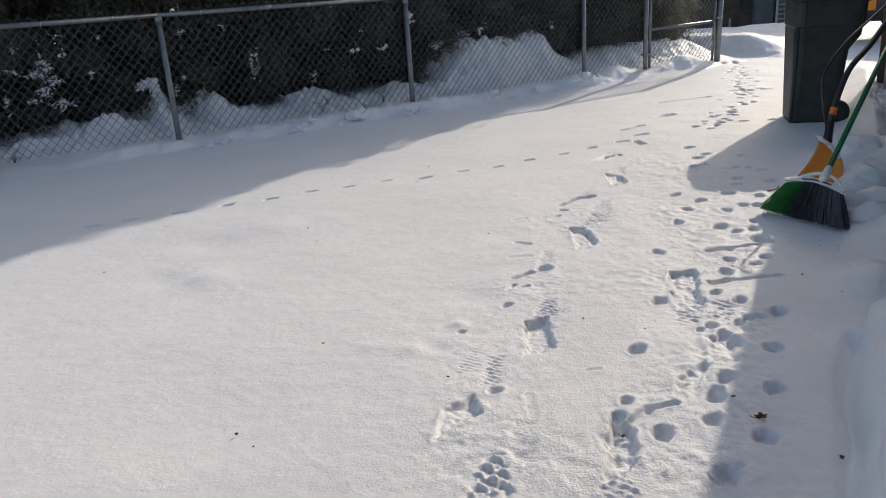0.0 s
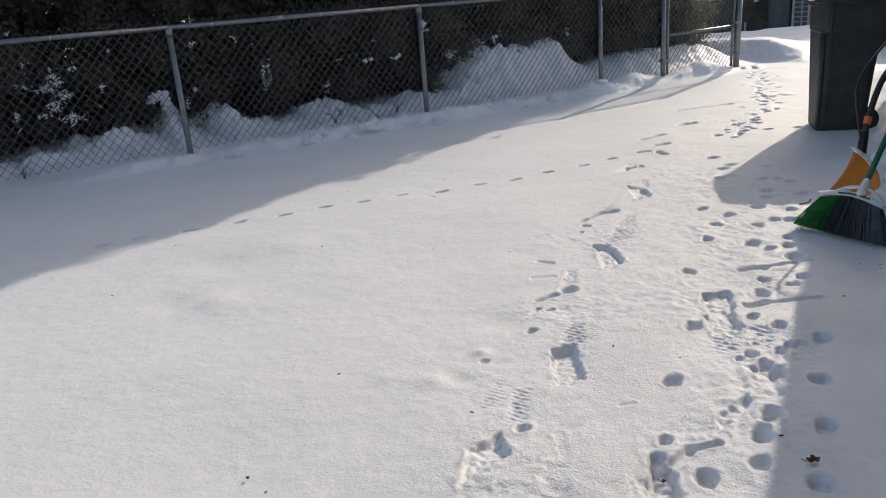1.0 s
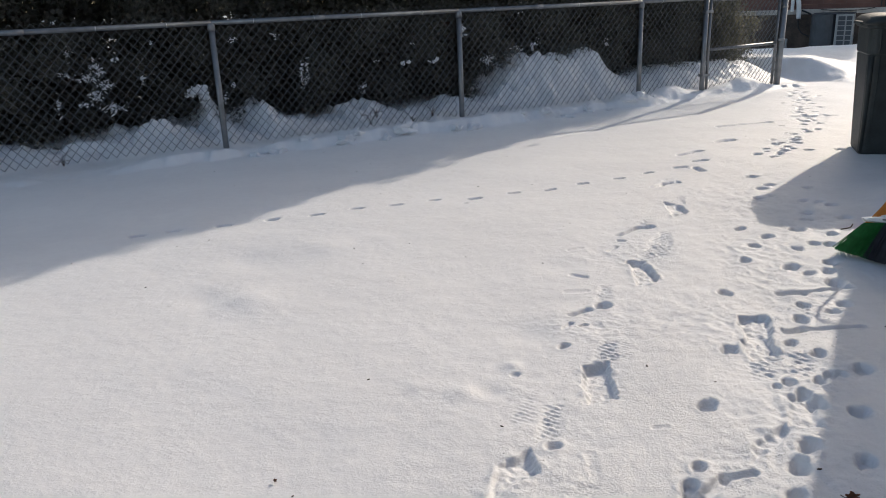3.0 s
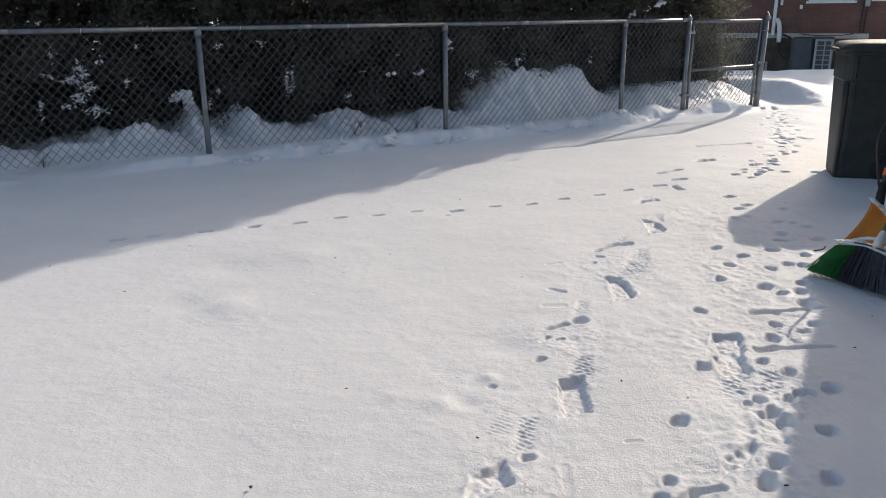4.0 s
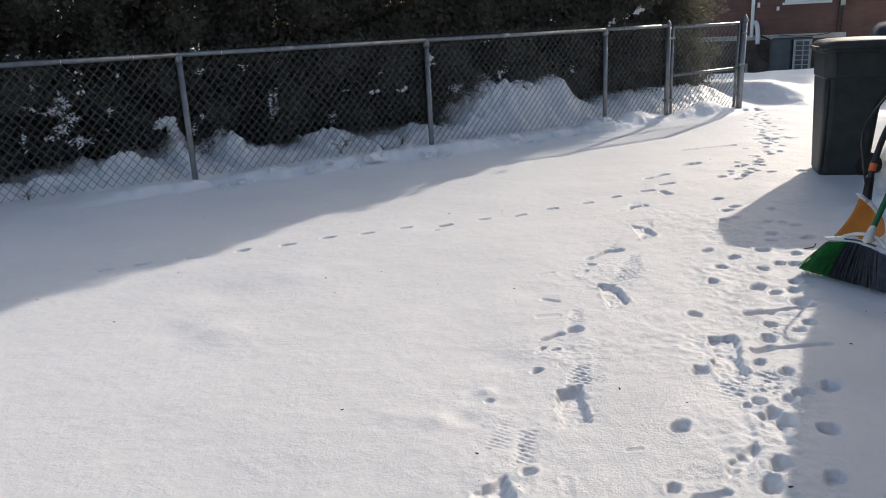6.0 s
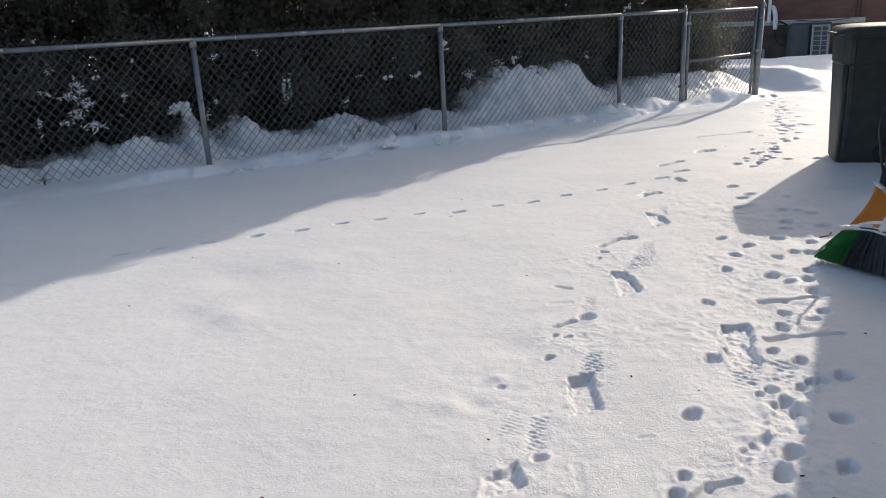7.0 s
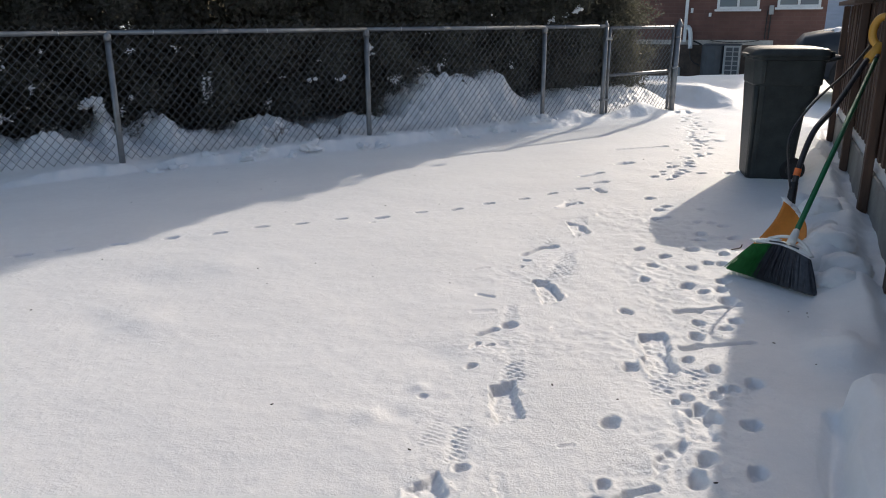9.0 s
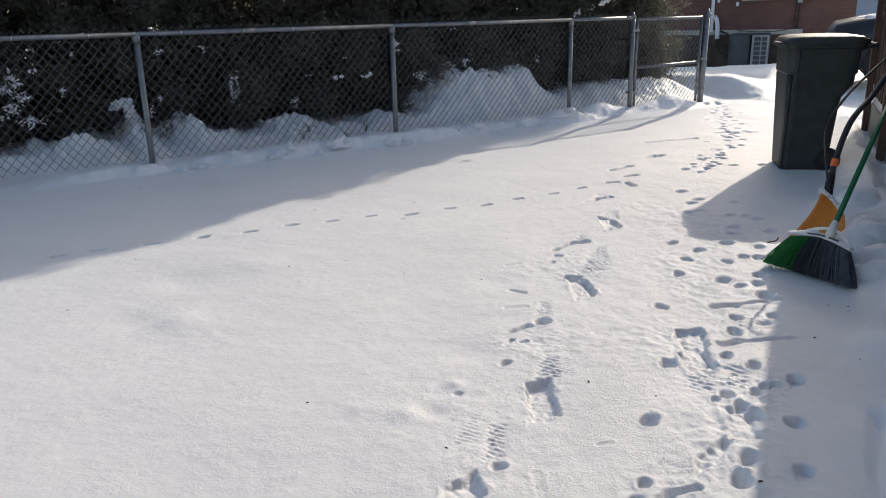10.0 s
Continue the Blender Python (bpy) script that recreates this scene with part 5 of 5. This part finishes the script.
tagged(near_wall, "unseen plain brick wall added to block sky light", "wall", kind="structure")

# ---- brick house ----
HOUSE_M = pose(HOUSE_0.x, HOUSE_0.y, -0.635, 0, 0, -25) @ Matrix.Diagonal((1.5, 1.5, 1.5, 1))
house = thing("brick_house", HOUSE_M, "red brick house on a grey foundation with white windows", "house")


def window_part(parent, x0, x1, z0, z1, panes):
    """A white framed window with its panes, sill and dark room behind the glass."""
    f = bmesh.new()
    t = 0.05
    box(f, x0, -0.03, z0, x1, 0.05, z0 + t, 0.004)
    box(f, x0, -0.03, z1 - t, x1, 0.05, z1, 0.004)
    edges = [x0 + (x1 - x0) * k / panes for k in range(panes + 1)]
    for k, x in enumerate(edges):
        a = x if k == 0 else x - t if k == panes else x - t / 2
        box(f, a, -0.028, z0 + t, a + t, 0.048, z1 - t, 0.004)
    w = part("window", f, WHITE_W, parent, "white framed window")
    part("sill", boxed(x0 - 0.04, -0.09, z0 - 0.045, x1 + 0.04, -0.002, z0 - 0.002, 0.006), WHITE_W, w)
    for a, b in zip(edges, edges[1:]):
        part("pane", boxed(a + t * 0.7, 0.01, z0 + t * 0.8, b - t * 0.7, 0.018, z1 - t * 0.8), GLASS, w)
    return w


OPEN = ((-0.38, 0.46, 1.43, 2.55, 2), (0.80, 1.62, 1.46, 2.55, 2))
for x0, y0, z0, x1, y1, z1 in ((-9.0, 0, 0.80, 1.74, 0.22, 1.43), (-9.0, 0, 2.55, 1.74, 0.22, 4.35), (-9.0, 0, 1.43, -0.38, 0.22, 2.55), (0.46, 0, 1.43, 0.80, 0.22, 2.55), (1.62, 0, 1.43, 1.74, 0.22, 2.55),
                               (1.52, 0.22, 0.80, 1.74, 6.0, 4.35), (-9.0, 0.22, 0.80, -8.78, 6.0, 4.35), (-8.78, 5.78, 0.80, 1.52, 6.0, 4.35)):
    part("wall", boxed(x0, y0, z0, x1, y1, z1), BRICK, house)
part("foundation", boxed(-9.0, 0.012, -0.3, 1.74, 6.0, 0.70), FOUNDATION, house)
part("ledge", boxed(-9.0, -0.025, 0.70, 0.80, 0.21, 0.80, 0.008), LEDGE, house, "weathered off-white painted ledge")
part("ledge_brick", boxed(0.80, 0.002, 0.70, 1.74, 0.21, 0.80, 0.004), BRICK, house)
for x0, x1, z0, z1, p in OPEN:
    window_part(house, x0, x1, z0 + 0.002, z1 - 0.002, p)
part("inner_wall", boxed(-8.7, 1.2, 0.8, 1.5, 1.25, 4.2), FOUNDATION, house)
roof = bmesh.new()
loft(roof, [[(-9.3, -0.3, 4.35), (-9.3, 6.3, 4.35), (-9.3, 3.0, 5.35)], [(2.0, -0.3, 4.35), (2.0, 6.3, 4.35), (2.0, 3.0, 5.35)]])
part("roof", roof, ROOF, house)
ds = bmesh.new()
box(ds, -1.02, -0.07, 0.76, -0.955, -0.012, 4.30, 0.008)
part("downspout", ds, WHITE_W, house, "white downspout")
part("vent_pipe", tubed(glide([(-0.93, -0.02, 1.06), (-0.92, -0.07, 1.06), (-0.885, -0.10, 1.00), (-0.86, -0.10, 0.85), (-0.85, -0.10, 0.62)], 5), 0.045, 14), WHITE_W, house, "thick white plastic vent pipe", smooth=True)
part("vent_cap", boxed(-0.905, -0.05, 1.36, -0.855, -0.003, 1.46, 0.008), WHITE_W, house)
part("vent_cap", boxed(-0.53, -0.05, 1.28, -0.475, -0.003, 1.36, 0.008), WHITE_W, house)
part("meter_box", boxed(0.655, -0.10, 1.32, 0.745, -0.003, 1.50, 0.01), AC_LIGHT, house, "small grey meter box")
part("conduit", tubed([(0.70, -0.03, 1.33), (0.69, -0.03, 0.82)], 0.012, 8), CABLE, house)
part("conduit", tubed([(0.63, -0.03, 1.40), (0.62, -0.03, 0.82)], 0.010, 8), CABLE, house)
part("cable", tubed(glide([(-0.80, -0.03, 0.78), (-0.70, -0.06, 0.74), (-0.62, -0.08, 0.70)], 5), 0.018, 8), CABLE, house)
part("cable", tubed(glide([(-0.86, -0.03, 0.60), (-0.84, -0.05, 0.45), (-0.76, -0.06, 0.33), (-0.62, -0.10, 0.27)], 5), 0.012, 8), CABLE, house)
part("cable", tubed(glide([(-0.45, -0.034, 0.79), (-0.1, -0.04, 0.755), (0.3, -0.04, 0.765), (0.52, -0.04, 0.80)], 5), 0.008, 6), CABLE, house)
part("stub_pipe", tubed([(-1.05, -0.05, 0.0), (-1.05, -0.05, 0.22)], 0.025, 10), AC_LIGHT, house)

ac = thing("air_conditioner", HOUSE_M @ pose(-0.16, -0.52, 0.05), "grey outdoor air conditioner beside the brick house", "air conditioner")
case = bmesh.new()
loft(case, [rounded(-0.40, 0.04, -0.32, 0.32, 0.04, 0.16), rounded(-0.40, 0.04, -0.32, 0.32, 0.66, 0.16)])
part("case", case, AC_DARK, ac, smooth=False)
part("frame", boxed(0.045, -0.31, 0.04, 0.36, 0.31, 0.66, 0.015), AC_LIGHT, ac)
# dark plates painted as the shaded openings between the grille's light bars
for k in range(6):
    part("slat", boxed(0.09, -0.325, 0.09 + 0.092 * k, 0.21, -0.311, 0.165 + 0.092 * k, 0.004), AC_DARK, ac)
    part("slat", boxed(0.235, -0.325, 0.09 + 0.092 * k, 0.33, -0.311, 0.165 + 0.092 * k, 0.004), AC_DARK, ac)
part("top", boxed(-0.37, -0.31, 0.662, 0.37, 0.31, 0.685, 0.01), AC_DARK, ac)
part("foot", boxed(-0.33, -0.28, -0.15, 0.33, 0.28, 0.038), CONCRETE, ac)

# ---- neighbouring house ----
far_house = thing("sided_house", pose(27.2, 42.3, -0.6, 0, 0, -25) @ Matrix.Diagonal((1.7, 1.7, 1.0, 1)), "pale blue-grey sided house with white corner trim", "house")
part("wall", boxed(-3.6, 0, -0.3, 6.0, 7.0, 6.0), SIDING, far_house)
for k in range(28):
    part("siding_board", boxed(-3.6, -0.02, 0.2 * k, 6.0, -0.002, 0.2 * k + 0.19, 0.006), SIDING, far_house)
for x in (-3.62, -2.9, 5.9):
    part("corner_trim", boxed(x, -0.06, -0.2, x + 0.12, -0.022, 5.9, 0.006), WHITE_W, far_house)
rf = bmesh.new()
loft(rf, [[(-4.0, -0.5, 6.0), (-4.0, 7.5, 6.0), (-4.0, 3.5, 8.2)], [(6.4, -0.5, 6.0), (6.4, 7.5, 6.0), (6.4, 3.5, 8.2)]])
part("roof", rf, ROOF, far_house)


# ---- parked car ----
def parked_car():
    c = thing("parked_car", pose(6.29, 12.98, 0.10, 0, 0, -115), "black parked car with snow on its bonnet", "car")
    # length runs along +y from the nose, width along x
    body = bmesh.new()
    secs = []
    for y, zt, w in ((0.0, 0.62, 0.66), (0.05, 0.80, 0.74), (0.14, 0.90, 0.82), (0.5, 0.97, 0.86), (1.2, 1.03, 0.88), (2.2, 1.06, 0.89), (3.4, 1.06, 0.89), (4.2, 1.02, 0.86), (4.45, 0.80, 0.78)):
        lo = 0.24
        secs.append([(-w, y, lo + 0.06), (-w * 0.94, y, lo), (w * 0.94, y, lo), (w, y, lo + 0.06), (w * 1.01, y, zt * 0.72), (w * 0.93, y, zt * 0.94), (w * 0.6, y, zt), (0, y, zt + 0.02), (-w * 0.6, y, zt), (-w * 0.93, y, zt * 0.94), (-w * 1.01, y, zt * 0.72)])
    loft(body, secs)
    part("body", body, CAR, c, smooth=True)
    cab = bmesh.new()
    loft(cab, [rounded(-0.80, 0.80, 1.15, 4.0, 1.02, 0.12), rounded(-0.66, 0.66, 1.85, 3.6, 1.46, 0.12), rounded(-0.60, 0.60, 2.0, 3.4, 1.52, 0.12)])
    cabin = part("cabin", cab, CAR, c)
    ws = bmesh.new()
    vs = [ws.verts.new(v) for v in ((-0.68, 1.21, 1.07), (0.68, 1.21, 1.07), (0.57, 1.79, 1.43), (-0.57, 1.79, 1.43))]
    ws.faces.new(vs)
    bmesh.ops.solidify(ws, geom=ws.faces[:], thickness=0.012)
    part("windshield", ws, GLASS, cabin)
    for s in (-1, 1):
        part("headlight", lump(s + 9, 0.16, 0.10, 0.09, 0.05, 2), GLASS, c, smooth=True, m=pose(s * 0.60, 0.10, 0.60, -15))
        part("side_marker", boxed(s * 0.855 - 0.03, 0.22, 0.40, s * 0.855 + 0.03, 0.42, 0.56, 0.01), LAMP_O, c, "amber marker lamp")
        part("mirror", lump(s + 20, 0.10, 0.06, 0.08, 0.1, 2), CAR, c, smooth=True, m=pose(s * 0.93, 1.45, 1.09))
        for y in (0.85, 3.55):
            w = bmesh.new()
            lathe(w, [(0.2, -0.1), (0.29, -0.1), (0.315, -0.07), (0.315, 0.07), (0.29, 0.1), (0.2, 0.1)], 28)
            wh = part("wheel", w, RUBBER, c, m=pose(s * 0.80, y, 0.30, 0, 90))
            hb = bmesh.new()
            lathe(hb, [(0.05, -0.105), (0.19, -0.09), (0.19, 0.09), (0.05, 0.105)], 20)
            part("rim", hb, CHROME, wh)
    part("bumper", boxed(-0.70, -0.06, 0.30, 0.70, 0.06, 0.50, 0.03), CAR, c)
    part("grille", boxed(-0.40, -0.02, 0.54, 0.40, 0.05, 0.66, 0.01), BIN_DARK, c)
    return c


parked_car()
ob = part("white_clump", lump(51, 0.30, 0.42, 0.14, 0.5, 4), SNOW, None, smooth=True, m=pose(6.82, 12.20, 1.02, 8, 0, -115))
tagged(ob, "thin patch of snow on the car bonnet", "snow")


# ---- leaves and litter on the snow ----
def dead_leaf(x, y, size, yaw, seed):
    """A curled lobed leaf with a stem."""
    rg = random.Random(seed)
    bm = bmesh.new()
    ring = []
    n = 22
    for k in range(n):
        a = 2 * math.pi * k / n
        r = size * (0.55 + 0.45 * abs(math.cos(2.5 * a))) * rg.uniform(0.8, 1.1)
        px, py = r * math.cos(a), 0.7 * r * math.sin(a)
        ring.append(bm.verts.new((px, py, 0.004 + 0.35 * abs(py) + 0.2 * size * rg.random())))
    c = bm.verts.new((0, 0, 0.003))
    for k in range(n):
        bm.faces.new((c, ring[k], ring[(k + 1) % n]))
    bmesh.ops.solidify(bm, geom=bm.faces[:], thickness=0.0008)
    ob = part("dead_leaf", bm, LEAF, None, m=pose(x, y, snow_z(x, y) + 0.002, 8, -6, yaw))
    tagged(ob, "small curled brown dead leaf on snow", "leaf", "dead leaves")
    part("stem", tubed([(0, 0, 0.004), (-size * 1.1, 0.002, 0.010), (-size * 1.6, 0.008, 0.018)], 0.0012, 5), TWIG, ob)


for k, (x, y, size, yaw) in enumerate(((0.842, 1.875, 0.021, 20), (0.985, 1.690, 0.011, 70), (-0.70, 1.945, 0.009, 120), (0.445, 1.855, 0.010, 40))):
    dead_leaf(x, y, size, yaw, k)
tw = tubed(glide([(0, 0, 0.004), (0.03, 0.006, 0.010), (0.05, 0.022, 0.014), (0.058, 0.04, 0.026)], 4), 0.0035, 6)
ob = part("twig", tw, TWIG, None, smooth=True, m=pose(1.78, 4.27, snow_z(1.78, 4.27), 0, 0, -20))
tagged(ob, "short dark bent twig lying on snow", "twig")
specks = bmesh.new()
rg = random.Random(12)
places = [(1.66, 3.33), (1.71, 3.25), (1.73, 3.3), (1.43, 2.98), (1.48, 2.74), (-0.53, 2.55), (0.52, 2.94), (-0.24, 3.9), (-0.3, 5.2), (0.15, 3.8), (-0.9, 5.35), (-1.2, 6.1), (-2.4, 6.2), (0.3, 4.4), (0.0, 6.5)]
places += [(rg.uniform(-2.4, 2.2), rg.uniform(1.7, 7.5)) for k in range(26)]
for x, y in places:
    z = snow_z(x, y)
    r = rg.uniform(0.002, 0.0048)
    g = bmesh.ops.create_icosphere(specks, subdivisions=1, radius=r, matrix=Matrix.Translation((x, y, z + r * 0.4)) @ Matrix.Rotation(rg.random() * 6, 4, 'Z') @ Matrix.Diagonal((rg.uniform(1, 2.2), 0.7, 0.6, 1)))
ob = part("debris", specks, SPECK)
tagged(ob, "scattered dark seeds and bark bits on snow", "debris", kind="stuff")
